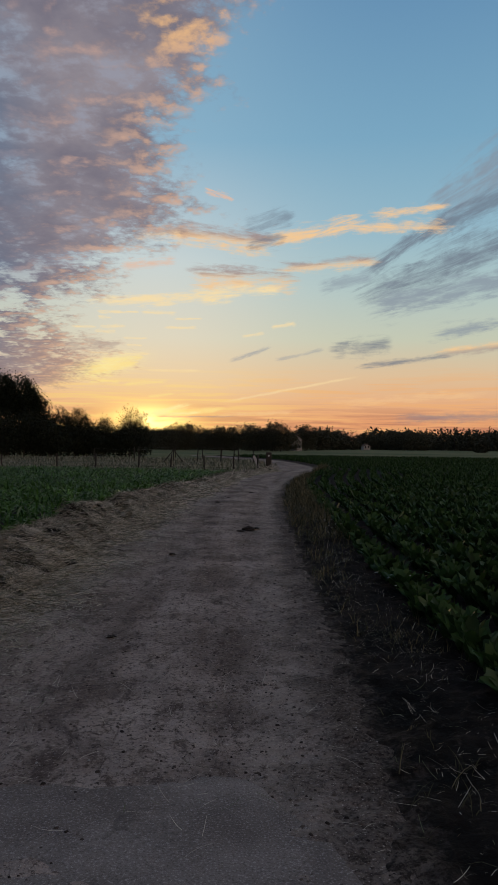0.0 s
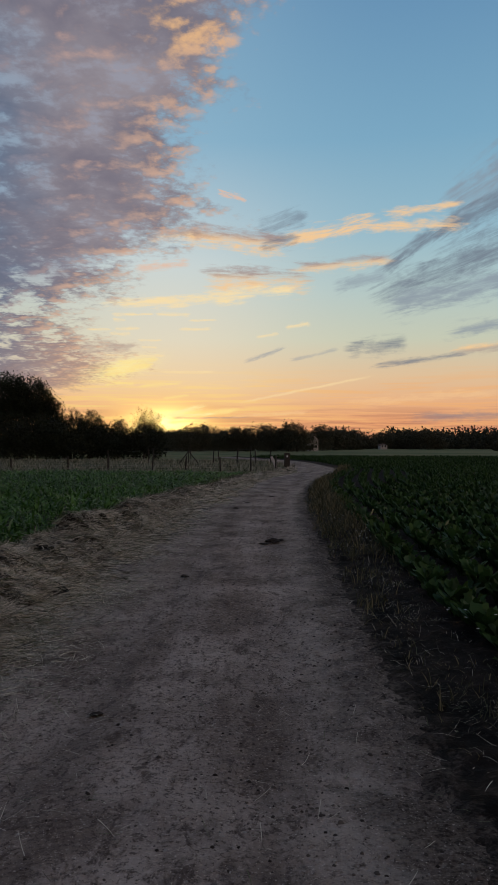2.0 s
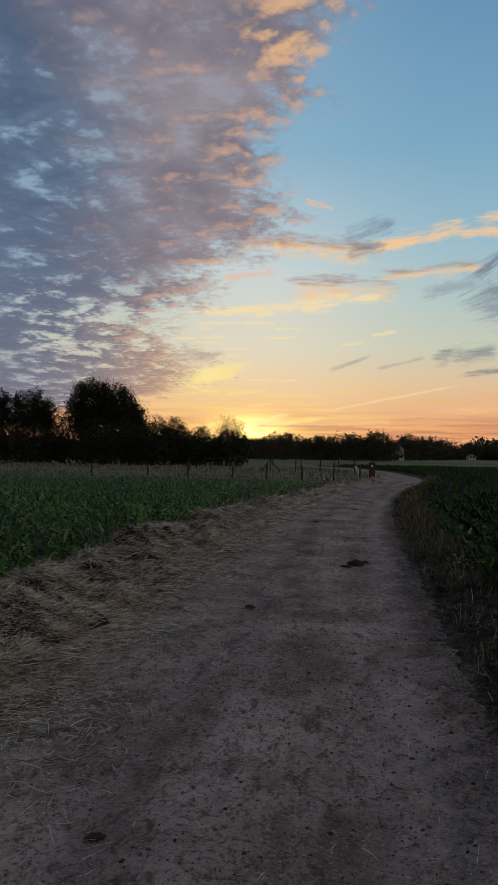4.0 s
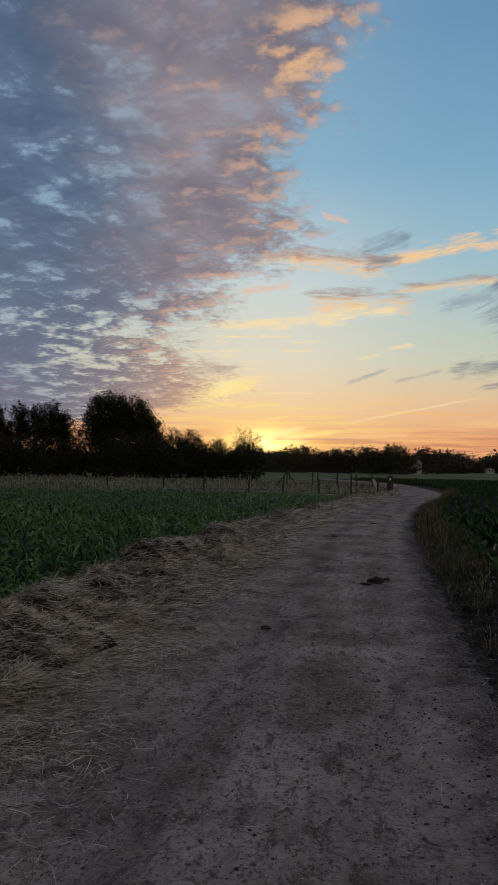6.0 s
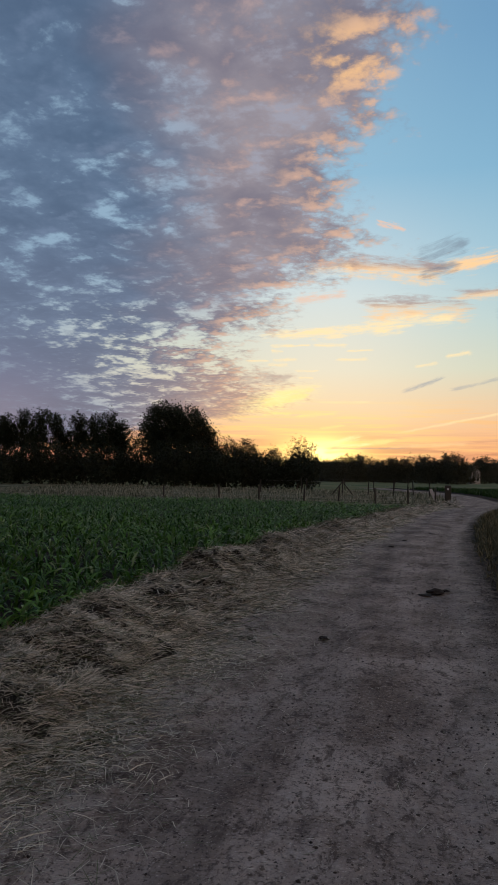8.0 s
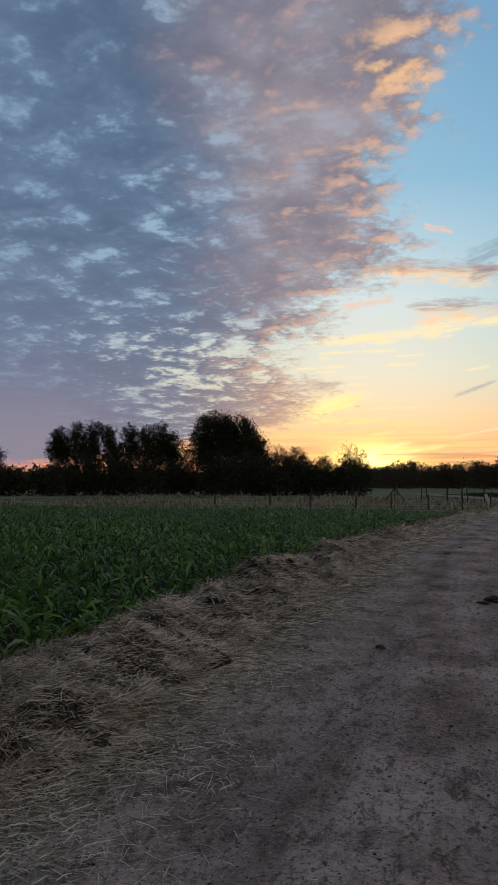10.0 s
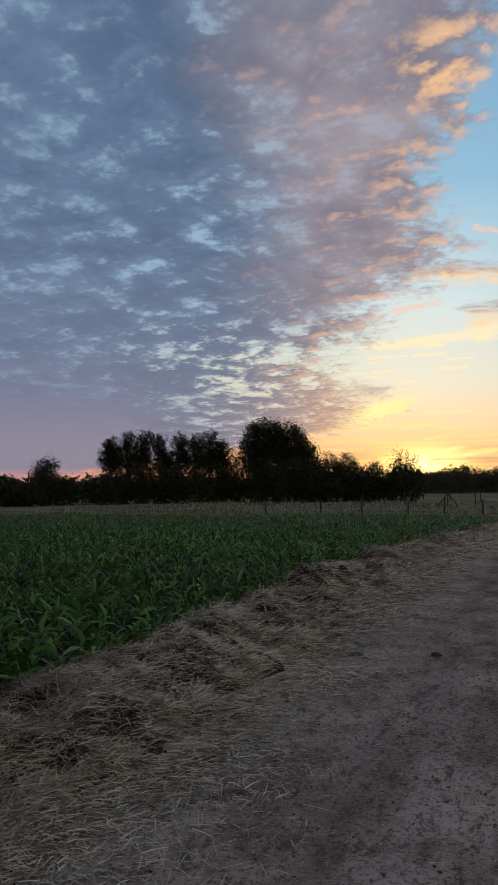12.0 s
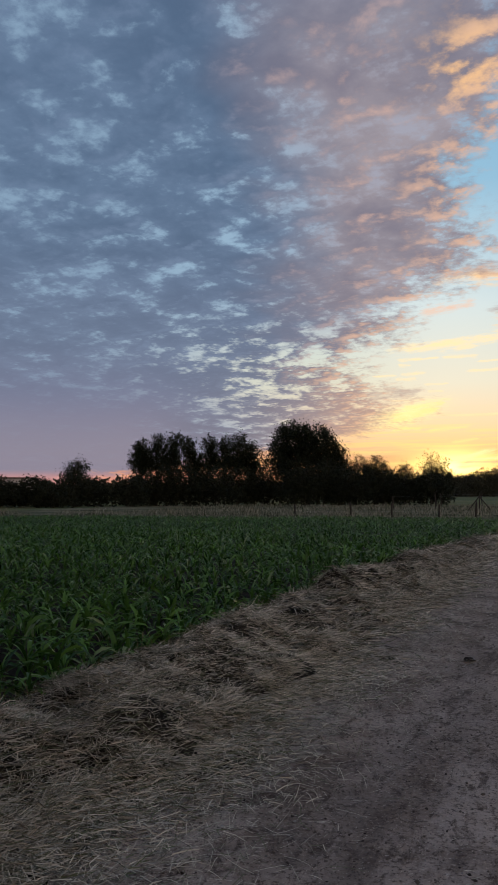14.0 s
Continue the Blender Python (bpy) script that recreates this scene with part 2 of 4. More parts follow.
    open_sky = mix(tree, (up - 9.0).bell(3.4) * (az + 19.0).bell(9.0), open_sky, lin(206, 206, 198))
    open_sky = mix(tree, low_warm, open_sky, lin(255, 216, 156))
    deck_colour = mix(tree, gaps * 0.85, body, open_sky)
    lit = mix(tree, warm, lin(124, 142, 170), lin(206, 168, 152))
    lit = mix(tree, low_warm, lit, lin(252, 208, 150))
    deck_colour = mix(tree, wisps * (warm * 0.3 + 0.4), deck_colour, lit)
    # the rim towards the clear sky, and the gilded bank high above it
    rim = inside.smooth(7.0, 0.0) * (flank + thick * 0.3).smooth(-0.06, 0.16) * up.smooth(2.0, 6.0)
    deck_colour = mix(tree, rim * 0.55, deck_colour, lin(230, 184, 150))
    gilt = (az + 5.6 + (lumps - 0.5) * 4.0).bell(3.4) * (el - 29.3 + (cells - 0.5) * 4.0).bell(2.6)
    deck_colour = mix(tree, gilt * (cells * 0.8 + grain * 0.4 + flank).smooth(0.50, 0.92) * 0.8, deck_colour, lin(244, 192, 134))
    thin = (up - 8.6).bell(2.8) * (az + 16.5).bell(8.0)
    cover = cover * (thin * gaps * -0.75 + 0.97)
    base = mix(tree, cover, base, deck_colour)
    # bright gap in the cloud over the sun
    flare = ((az + 10.6 - (el - 5.6) * 1.6) * (az + 10.6 - (el - 5.6) * 1.6) * 0.22 + (el - 5.6) * (el - 5.6) * 0.9).op("SQRT") + (grain - 0.5) * 1.2
    base = mix(tree, flare.bell(0.75) * 0.9, base, lin(255, 238, 168))
    streak(FIRE, -11.8, 5.3, -8.4, 5.9, 0.26, 0.7, 1.0)
    streak(lin(255, 240, 170), -8.6, 1.9, -4.4, 2.9, 0.16, 0.9, 0.4)
    streak(MAUVE, -13.5, 7.0, -9.5, 7.2, 0.3, 0.5, 0.8)
    # rose strip low on the left horizon, under the grey
    rose = (az + 17.0).smooth(0.0, -9.0) * up.smooth(1.7, 0.8)
    base = mix(tree, rose * 0.7, base, lin(206, 138, 126))

    # the clear-air light of the low sun, on top
    air = tree.nodes.new("ShaderNodeTexSky")
    air.sky_type, air.sun_disc = "NISHITA", False
    air.sun_elevation, air.sun_rotation = radians(SUN_EL), radians(SUN_AZ)
    total = mix(tree, 0.002, base, air.outputs[0], "ADD")
    back = tree.nodes.new("ShaderNodeBackground")
    back.inputs["Strength"].default_value = 1.08
    tree.links.new(total, back.inputs["Color"])
    out = tree.nodes.new("ShaderNodeOutputWorld")
    tree.links.new(back.outputs[0], out.inputs["Surface"])
    scene.world = world


build_sky()
sun = new("sun", bpy.data.lights.new("sun", "SUN"))
sun.data.energy, sun.data.angle, sun.data.color = 0.6, radians(4.0), (1.0, 0.62, 0.3)
a, b = radians(SUN_AZ), radians(SUN_EL)
sun.matrix_world = look((0, 0, 60), Vector((0, 0, 60)) - Vector((math.sin(a) * math.cos(b), math.cos(a) * math.cos(b), math.sin(b))))

# ---- materials ----


def surface(name, colour, rough=0.9, bump=None, bump_depth=0.01, specular=0.3, sheen_through=0.0):
    """A material; colour and bump are functions of the node tree and the place's coordinates in metres."""
    mat = bpy.data.materials.new(name)
    mat.use_nodes = True
    tree = mat.node_tree
    shader = tree.nodes["Principled BSDF"]
    coord = tree.nodes.new("ShaderNodeTexCoord").outputs["Object"]
    value = colour(tree, coord) if callable(colour) else colour
    if isinstance(value, tuple):
        shader.inputs["Base Color"].default_value = value
    else:
        tree.links.new(value, shader.inputs["Base Color"])
    if callable(rough):
        tree.links.new(rough(tree, coord).socket, shader.inputs["Roughness"])
    else:
        shader.inputs["Roughness"].default_value = rough
    shader.inputs["Specular IOR Level"].default_value = specular
    if bump:
        node = tree.nodes.new("ShaderNodeBump")
        node.inputs["Distance"].default_value, node.inputs["Strength"].default_value = bump_depth, 1.0
        tree.links.new(bump(tree, coord).socket, node.inputs["Height"])
        tree.links.new(node.outputs[0], shader.inputs["Normal"])
    if sheen_through:
        leafy = tree.nodes.new("ShaderNodeBsdfTranslucent")
        if isinstance(value, tuple):
            leafy.inputs["Color"].default_value = value
        else:
            tree.links.new(value, leafy.inputs["Color"])
        blend = tree.nodes.new("ShaderNodeMixShader")
        blend.inputs[0].default_value = sheen_through
        out = tree.nodes["Material Output"]
        tree.links.new(shader.outputs[0], blend.inputs[1])
        tree.links.new(leafy.outputs[0], blend.inputs[2])
        tree.links.new(blend.outputs[0], out.inputs["Surface"])
    return mat


def stretch(tree, coord, x, y, z=1.0):
    node = tree.nodes.new("ShaderNodeMapping")
    node.inputs["Scale"].default_value = (x, y, z)
    tree.links.new(coord, node.inputs["Vector"])
    return node.outputs[0]


def island(tree):
    return Val(tree, tree.nodes.new("ShaderNodeNewGeometry").outputs["Random Per Island"])


def road_colour(tree, co):
    dust = noise_val(tree, co, 0.9, 5, 0.6, 0.4).smooth(0.36, 0.66)
    tone = mix(tree, dust, (0.185, 0.142, 0.120, 1), (0.42, 0.340, 0.294, 1))
    lane = noise_val(tree, stretch(tree, co, 2.6, 0.16), 1.0, 4, 0.55, 0.2).smooth(0.42, 0.64)
    tone = mix(tree, lane * 0.5, tone, (0.42, 0.35, 0.31, 1))
    damp = noise_val(tree, stretch(tree, co, 1.0, 0.5), 1.7, 6, 0.65, 0.6).smooth(0.54, 0.68)
    tone = mix(tree, damp * 0.8, tone, (0.085, 0.064, 0.056, 1))
    blots = noise_val(tree, stretch(tree, co, 1.8, 0.8), 6.0, 6, 0.75, 0.6).smooth(0.50, 0.64)
    tone = mix(tree, blots * 0.8, tone, (0.080, 0.059, 0.050, 1))
    # dark tone painted where dents and pits would lie in shade
    dent_shade = noise_val(tree, co, 15.0, 5, 0.8, 0.4)
    tone = mix(tree, dent_shade.smooth(0.55, 0.62) * noise_val(tree, stretch(tree, co, 1.2, 0.5), 1.3, 4, 0.6, 0.4).smooth(0.40, 0.62) * 0.75, tone, (0.060, 0.044, 0.037, 1))
    # dark specks put the shading of small clods into the colour
    grit = noise_val(tree, co, 36.0, 4, 0.8)
    tone = mix(tree, grit.smooth(0.54, 0.61) * 0.75, tone, (0.055, 0.040, 0.034, 1))
    tone = mix(tree, grit.smooth(0.43, 0.36) * 0.5, tone, (0.52, 0.43, 0.37, 1))
    share = tree.nodes.new("ShaderNodeAttribute")
    share.attribute_name = "across"
    side = Val(tree, share.outputs["Fac"])
    # soil pressed in along the wheel tracks, pale crust beside them, edge crumbs with vignetting painted in
    worn = noise_val(tree, stretch(tree, co, 1.0, 0.35), 1.6, 5, 0.65, 0.5).smooth(0.40, 0.60)
    tracks = (side - 0.44).bell(0.08) * 1.2 + (side - 0.72).bell(0.06)
    tone = mix(tree, tracks * worn * 0.4, tone, (0.075, 0.058, 0.050, 1))
    crust = (side + (noise_val(tree, co, 1.9, 5, 0.65, 0.4) - 0.5) * 0.25 - 0.83).bell(0.05) * dent_shade.smooth(0.60, 0.50)
    tone = mix(tree, crust * 0.6, tone, (0.40, 0.335, 0.285, 1))
    # spilled crumbs, also darkened towards the edge to paint the corner's vignetting
    spill_falloff = (side + (noise_val(tree, co, 2.2, 6, 0.7, 0.5) - 0.5) * 0.4).smooth(0.76, 0.94)
    tone = mix(tree, spill_falloff * 0.85, tone, mix(tree, grit.smooth(0.42, 0.6), (0.11, 0.09, 0.075, 1), (0.024, 0.018, 0.015, 1)))
    chips = noise_val(tree, co, 80.0, 2, 0.6).smooth(0.62, 0.72)
    return mix(tree, chips * 0.7, tone, (0.60, 0.52, 0.46, 1))


def road_bump(tree, co):
    return noise_val(tree, co, 9.0, 6, 0.7) * 0.7 + noise_val(tree, co, 55.0, 3, 0.6) * 0.3


def asphalt_colour(tree, co):
    tone = mix(tree, noise_val(tree, co, 1.3, 5, 0.6).smooth(0.3, 0.7), (0.15, 0.126, 0.114, 1), (0.26, 0.225, 0.205, 1))
    grit = noise_val(tree, co, 95.0, 3, 0.7)
    tone = mix(tree, grit.smooth(0.56, 0.64) * 0.6, tone, (0.46, 0.42, 0.40, 1))
    tone = mix(tree, grit.smooth(0.45, 0.38) * 0.5, tone, (0.07, 0.060, 0.055, 1))
    dirt = noise_val(tree, co, 3.0, 6, 0.7, 0.5).smooth(0.56, 0.70)
    return mix(tree, dirt * 0.7, tone, (0.085, 0.074, 0.066, 1))


# field soil, dark tone halved: vignetting of the lower corner put into the colour
def soil_colour(tree, co):
    tone = mix(tree, noise_val(tree, co, 2.0, 6, 0.65).smooth(0.3, 0.7), (0.010, 0.008, 0.006, 1), (0.030, 0.023, 0.018, 1))
    return mix(tree, noise_val(tree, co, 24.0, 4, 0.7).smooth(0.58, 0.72) * 0.6, tone, (0.13, 0.105, 0.085, 1))


# dark verge soil, lowered further so its colour carries the corner's vignetting
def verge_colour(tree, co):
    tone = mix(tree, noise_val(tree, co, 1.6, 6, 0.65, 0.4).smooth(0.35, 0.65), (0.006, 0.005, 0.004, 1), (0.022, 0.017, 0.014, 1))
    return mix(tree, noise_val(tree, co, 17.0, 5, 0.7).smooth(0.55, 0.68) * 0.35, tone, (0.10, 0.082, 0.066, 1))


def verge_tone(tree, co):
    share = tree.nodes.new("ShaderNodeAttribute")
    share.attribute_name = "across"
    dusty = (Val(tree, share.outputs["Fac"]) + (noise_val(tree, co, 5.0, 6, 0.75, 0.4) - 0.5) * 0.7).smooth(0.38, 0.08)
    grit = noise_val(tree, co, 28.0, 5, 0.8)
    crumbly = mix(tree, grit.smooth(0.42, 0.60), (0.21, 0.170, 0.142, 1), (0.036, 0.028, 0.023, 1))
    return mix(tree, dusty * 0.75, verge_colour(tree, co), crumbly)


# hay bed: shade between stalks painted near black, dark soil under the litter
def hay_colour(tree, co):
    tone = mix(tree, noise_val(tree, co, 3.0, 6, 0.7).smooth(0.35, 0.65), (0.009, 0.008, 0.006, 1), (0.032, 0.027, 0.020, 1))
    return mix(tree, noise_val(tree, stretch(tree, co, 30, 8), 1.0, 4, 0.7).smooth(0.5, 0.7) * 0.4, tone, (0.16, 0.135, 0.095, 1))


def meadow_colour(tree, co):
    tone = mix(tree, noise_val(tree, co, 0.02, 5, 0.6).smooth(0.4, 0.6), (0.075, 0.105, 0.040, 1), (0.130, 0.140, 0.065, 1))
    strips = noise_val(tree, stretch(tree, co, 0.004, 0.03), 1.0, 3, 0.5).smooth(0.42, 0.6)
    tone = mix(tree, strips * 0.6, tone, (0.165, 0.170, 0.085, 1))
    tufts = noise_val(tree, co, 0.7, 6, 0.7).smooth(0.45, 0.7)
    return mix(tree, tufts * 0.5, tone, (0.16, 0.135, 0.08, 1))


def pasture_colour(tree, co):
    tone = mix(tree, noise_val(tree, stretch(tree, co, 0.10, 0.35), 1.0, 6, 0.65, 0.5).smooth(0.38, 0.6), (0.054, 0.062, 0.028, 1), (0.23, 0.21, 0.14, 1))
    return mix(tree, noise_val(tree, co, 1.8, 6, 0.75).smooth(0.48, 0.64) * 0.7, tone, (0.050, 0.050, 0.026, 1))


def picked(low, high, third=None, share=0.8):
    """A colour that differs from piece to piece."""
    def colour(tree, co):
        pick = island(tree)
        tone = mix(tree, pick, low, high)
        if third:
            tone = mix(tree, (pick * 7.31).op("FRACT").smooth(share, share + 0.05), tone, third)
        patch = noise_val(tree, co, 0.45, 4, 0.6).smooth(0.3, 0.7)
        return mix(tree, patch * 0.45, tone, low)
    return colour


def bark_colour(tree, co):
    return mix(tree, noise_val(tree, stretch(tree, co, 6, 6, 1), 1.0, 5, 0.7), (0.030, 0.024, 0.018, 1), (0.095, 0.078, 0.062, 1))


def wood_colour(tree, co):
    return mix(tree, noise_val(tree, stretch(tree, co, 25, 25, 2), 1.0, 5, 0.7), (0.022, 0.018, 0.014, 1), (0.075, 0.062, 0.05, 1))


def paint_colour(tree, co):
    return mix(tree, noise_val(tree, co, 6, 5, 0.7).smooth(0.35, 0.7), (0.62, 0.60, 0.56, 1), (0.80, 0.79, 0.76, 1))


def wall_colour(tree, co):
    return mix(tree, noise_val(tree, co, 0.6, 5, 0.7), (0.36, 0.32, 0.30, 1), (0.55, 0.50, 0.46, 1))


def roof_colour(tree, co):
    return mix(tree, noise_val(tree, co, 1.6, 5, 0.7), (0.09, 0.06, 0.05, 1), (0.17, 0.11, 0.09, 1))


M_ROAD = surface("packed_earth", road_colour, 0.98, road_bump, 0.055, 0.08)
M_ASPHALT = surface("worn_asphalt", asphalt_colour, 0.95, lambda t, c: noise_val(t, c, 90.0, 3, 0.6), 0.006, 0.1)
M_SOIL = surface("darkened_soil", soil_colour, 1.0, lambda t, c: noise_val(t, c, 14.0, 5, 0.7), 0.03, 0.1)
M_VERGE = surface("darkened_verge_soil", verge_tone, 1.0, lambda t, c: noise_val(t, c, 14.0, 5, 0.7), 0.03, 0.1)
M_HAY_BED = surface("shaded_hay_bed", hay_colour, 1.0, lambda t, c: noise_val(t, c, 22.0, 5, 0.75), 0.03, 0.1)
M_MEADOW = surface("meadow", meadow_colour, 1.0, lambda t, c: noise_val(t, c, 3.0, 6, 0.7), 0.05, 0.1)
M_PASTURE = surface("pasture", pasture_colour, 1.0, lambda t, c: noise_val(t, c, 4.0, 6, 0.75), 0.08, 0.05)
M_STRAW = surface("straw", picked((0.075, 0.065, 0.046, 1), (0.86, 0.77, 0.62, 1), (0.12, 0.14, 0.065, 1), 0.80), 0.75, specular=0.3)
# the third, pale tone paints sky highlights onto some of the maize leaves
M_MAIZE = surface("maize_leaf", picked((0.020, 0.056, 0.010, 1), (0.150, 0.300, 0.056, 1), (0.28, 0.36, 0.17, 1), 0.88), 0.42, specular=0.16, sheen_through=0.25)
M_BEET = surface("beet_leaf", picked((0.012, 0.030, 0.008, 1), (0.056, 0.112, 0.028, 1), (0.10, 0.14, 0.06, 1), 0.92), 0.6, specular=0.15, sheen_through=0.2)
M_DRYGRASS = surface("dry_grass", picked((0.070, 0.070, 0.044, 1), (0.58, 0.54, 0.41, 1), (0.050, 0.066, 0.028, 1), 0.66), 0.8, specular=0.2, sheen_through=0.2)
M_WEED = surface("weeds", picked((0.034, 0.036, 0.016, 1), (0.12, 0.108, 0.056, 1), (0.26, 0.205, 0.11, 1), 0.72), 0.8, specular=0.2, sheen_through=0.2)
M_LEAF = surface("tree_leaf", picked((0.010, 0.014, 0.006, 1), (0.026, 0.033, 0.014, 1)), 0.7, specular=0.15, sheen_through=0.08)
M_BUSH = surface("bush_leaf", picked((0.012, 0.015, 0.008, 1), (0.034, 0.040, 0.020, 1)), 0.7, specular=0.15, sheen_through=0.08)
# distant leaves, base colour lifted to paint in the haze before them
M_HAZED_LEAF = surface("hazed_leaf", picked((0.040, 0.042, 0.028, 1), (0.090, 0.088, 0.058, 1)), 0.8, specular=0.1, sheen_through=0.08)
M_BARK = surface("bark", bark_colour, 0.95)
M_WOOD = surface("weathered_wood", wood_colour, 0.9)
M_PAINT = surface("white_paint", paint_colour, 0.6)
M_WALL = surface("pale_render", wall_colour, 0.9)
M_ROOF = surface("roof_tile", roof_colour, 0.9)
M_WIRE = surface("galvanised_wire", (0.30, 0.30, 0.31, 1), 0.45)
M_CLOD = surface("dark_clod", lambda t, c: mix(t, noise_val(t, c, 30, 5, 0.7), (0.018, 0.014, 0.012, 1), (0.055, 0.045, 0.038, 1)), 1.0, specular=0.1)
M_PEBBLE = surface("pebble", picked((0.10, 0.09, 0.082, 1), (0.36, 0.33, 0.30, 1)), 0.85)
M_CRUMB = surface("earth_crumb", picked((0.026, 0.020, 0.017, 1), (0.17, 0.138, 0.118, 1)), 1.0, specular=0.1)
M_PETAL = surface("petal", (0.62, 0.62, 0.58, 1), 0.7)
M_GLASS = surface("dark_pane", (0.02, 0.022, 0.026, 1), 0.15, specular=0.5)

# ---- mesh tools ----
rng = np.random.default_rng(7)


def mesh_of(name, verts, faces, material, smooth=False):
    """A mesh from arrays; all faces have the same number of corners."""
    verts, faces = np.asarray(verts, np.float32), np.asarray(faces, np.int32)
    me = bpy.data.meshes.new(name)
    me.vertices.add(len(verts))
    me.vertices.foreach_set("co", verts.ravel())
    me.loops.add(faces.size)
    me.loops.foreach_set("vertex_index", faces.ravel())
    me.polygons.add(len(faces))
    me.polygons.foreach_set("loop_start", np.arange(0, faces.size, faces.shape[1], dtype=np.int32))
    me.update(calc_edges=True)
    me.validate()
    if smooth:
        me.shade_smooth()
    me.materials.append(material)
    return me


def thing(name, label, category, group="", kind="", at=(0, 0, 0)):
    """An Empty at a thing's base, for its parts."""
    ob = new(name)
    ob.location, ob.empty_display_size = at, 0.2
    return tagged(ob, label, category, group, kind)


def under(name, me, parent, label=""):
    """A part, in its thing's own coordinates."""
    ob = new(name, me)
    ob.parent = parent
    return tagged(ob, label)


class Soup:
    """Collects pieces with four-cornered faces into one mesh."""

    def __init__(self):
        self.v, self.f, self.n = [], [], 0

    def add(self, verts, faces):
        self.v.append(np.asarray(verts, float).reshape(-1, 3))
        self.f.append(np.asarray(faces, int).reshape(-1, 4) + self.n)
        self.n += len(self.v[-1])
        return self

    def mesh(self, name, material, smooth=False):
        return mesh_of(name, np.concatenate(self.v), np.concatenate(self.f), material, smooth)


def lattice(shape, seed):
    return np.random.default_rng(seed).random(shape)


def field_noise(x, y, size, seed, octaves=4, rough=0.55):
    """Smooth noise over the plane, about -1 to 1; size is the largest feature's width."""
    out, amp, total = 0.0, 1.0, 0.0
    for k in range(octaves):
        table = lattice((256, 256), seed * 31 + k)
        u, v = np.asarray(x) / size * 2**k, np.asarray(y) / size * 2**k
        i, j = np.floor(u).astype(int), np.floor(v).astype(int)
        fu, fv = u - i, v - j
        fu, fv = fu * fu * (3 - 2 * fu), fv * fv * (3 - 2 * fv)
        a, b = table[i % 256, j % 256], table[(i + 1) % 256, j % 256]
        c, d = table[i % 256, (j + 1) % 256], table[(i + 1) % 256, (j + 1) % 256]
        out = out + amp * ((a * (1 - fu) + b * fu) * (1 - fv) + (c * (1 - fu) + d * fu) * fv - 0.5) * 2
        total, amp = total + amp, amp * rough
    return out / total


def grid_faces(rows, cols):
    i = np.arange(rows - 1)[:, None] * cols + np.arange(cols - 1)[None, :]
    return np.stack([i, i + 1, i + cols + 1, i + cols], -1).reshape(-1, 4)


def blades(base, heading, pitch, length, width, curl, levels=3, profile=None, fold=0.0, twist=None, crinkle=0.0):
    """Bent strips from base points. Angles in radians; width is the widest; profile gives the width along the strip."""
    base = np.asarray(base, float)
    n = len(base)
    heading, pitch, length, width, curl = (np.broadcast_to(np.asarray(q, float), n) for q in (heading, pitch, length, width, curl))
    prof = np.asarray(profile if profile is not None else [1.0] * levels + [0.25])
    side = np.stack([-np.sin(heading), np.cos(heading), np.zeros(n)], -1)
    if twist is not None:
        side = side * np.cos(twist)[:, None] + np.array([0, 0, 1.0]) * np.sin(twist)[:, None]
    spot, angle, rows = base.copy(), pitch.copy(), []
    cols = 3 if fold else 2
    for k in range(levels + 1):
        half = (width * prof[k] * 0.5)[:, None] * side
        if fold:
            lift = np.stack([np.zeros(n), np.zeros(n), fold * width * prof[k]], -1)
            rows += [spot - half + lift, spot, spot + half + lift]
        else:
            rows += [spot - half, spot + half]
        step = (length / levels)[:, None]
        spot = spot + step * np.stack([np.cos(angle) * np.cos(heading), np.cos(angle) * np.sin(heading), np.sin(angle)], -1)
        angle = angle - curl / levels
    verts = np.stack(rows, 1)
    if crinkle:
        verts[:, cols:] += rng.normal(0, 1.0, verts[:, cols:].shape) * (width * crinkle)[:, None, None]
    verts = verts.reshape(-1, 3)
    per = cols * (levels + 1)
    faces = grid_faces(levels + 1, cols)
    return verts, (faces[None] + (np.arange(n) * per)[:, None, None]).reshape(-1, 4)


def tube(points, radii, sides=7, cap=True):
    """A tapered tube along points, as four-cornered faces."""
    points = np.asarray(points, float)
    verts = []
    for k, p in enumerate(points):
        d = points[min(k + 1, len(points) - 1)] - points[max(k - 1, 0)]
        d = d / (np.linalg.norm(d) + 1e-9)
        e = np.cross(d, (0.3, 0.9, 0.1) if abs(d[2]) > 0.8 else (0, 0, 1))
        e /= np.linalg.norm(e)
        g = np.cross(d, e)
        for s in range(sides):
            t = 2 * math.pi * s / sides
            verts.append(p + radii[k] * (math.cos(t) * e + math.sin(t) * g))
    faces = [(k * sides + s, k * sides + (s + 1) % sides, (k + 1) * sides + (s + 1) % sides, (k + 1) * sides + s) for k in range(len(points) - 1) for s in range(sides)]
    return np.array(verts), np.array(faces)


def box(x0, y0, z0, x1, y1, z1):
    v = [(x, y, z) for z in (z0, z1) for y in (y0, y1) for x in (x0, x1)]
    return np.array(v, float), np.array([(0, 2, 3, 1), (4, 5, 7, 6), (0, 1, 5, 4), (2, 6, 7, 3), (0, 4, 6, 2), (1, 3, 7, 5)])


def bevelled(me, width):
    bm = bmesh.new()
    bm.from_mesh(me)
    bmesh.ops.bevel(bm, geom=bm.edges[:], offset=width, segments=2, affect="EDGES", profile=0.6)
    bm.to_mesh(me)
    bm.free()
    return me


# ---- plan: lines along the track, as x over y ----
def line(*knots):
    ys, xs = [k[0] for k in knots], [k[1] for k in knots]
    return lambda y: np.interp(y, ys, xs)


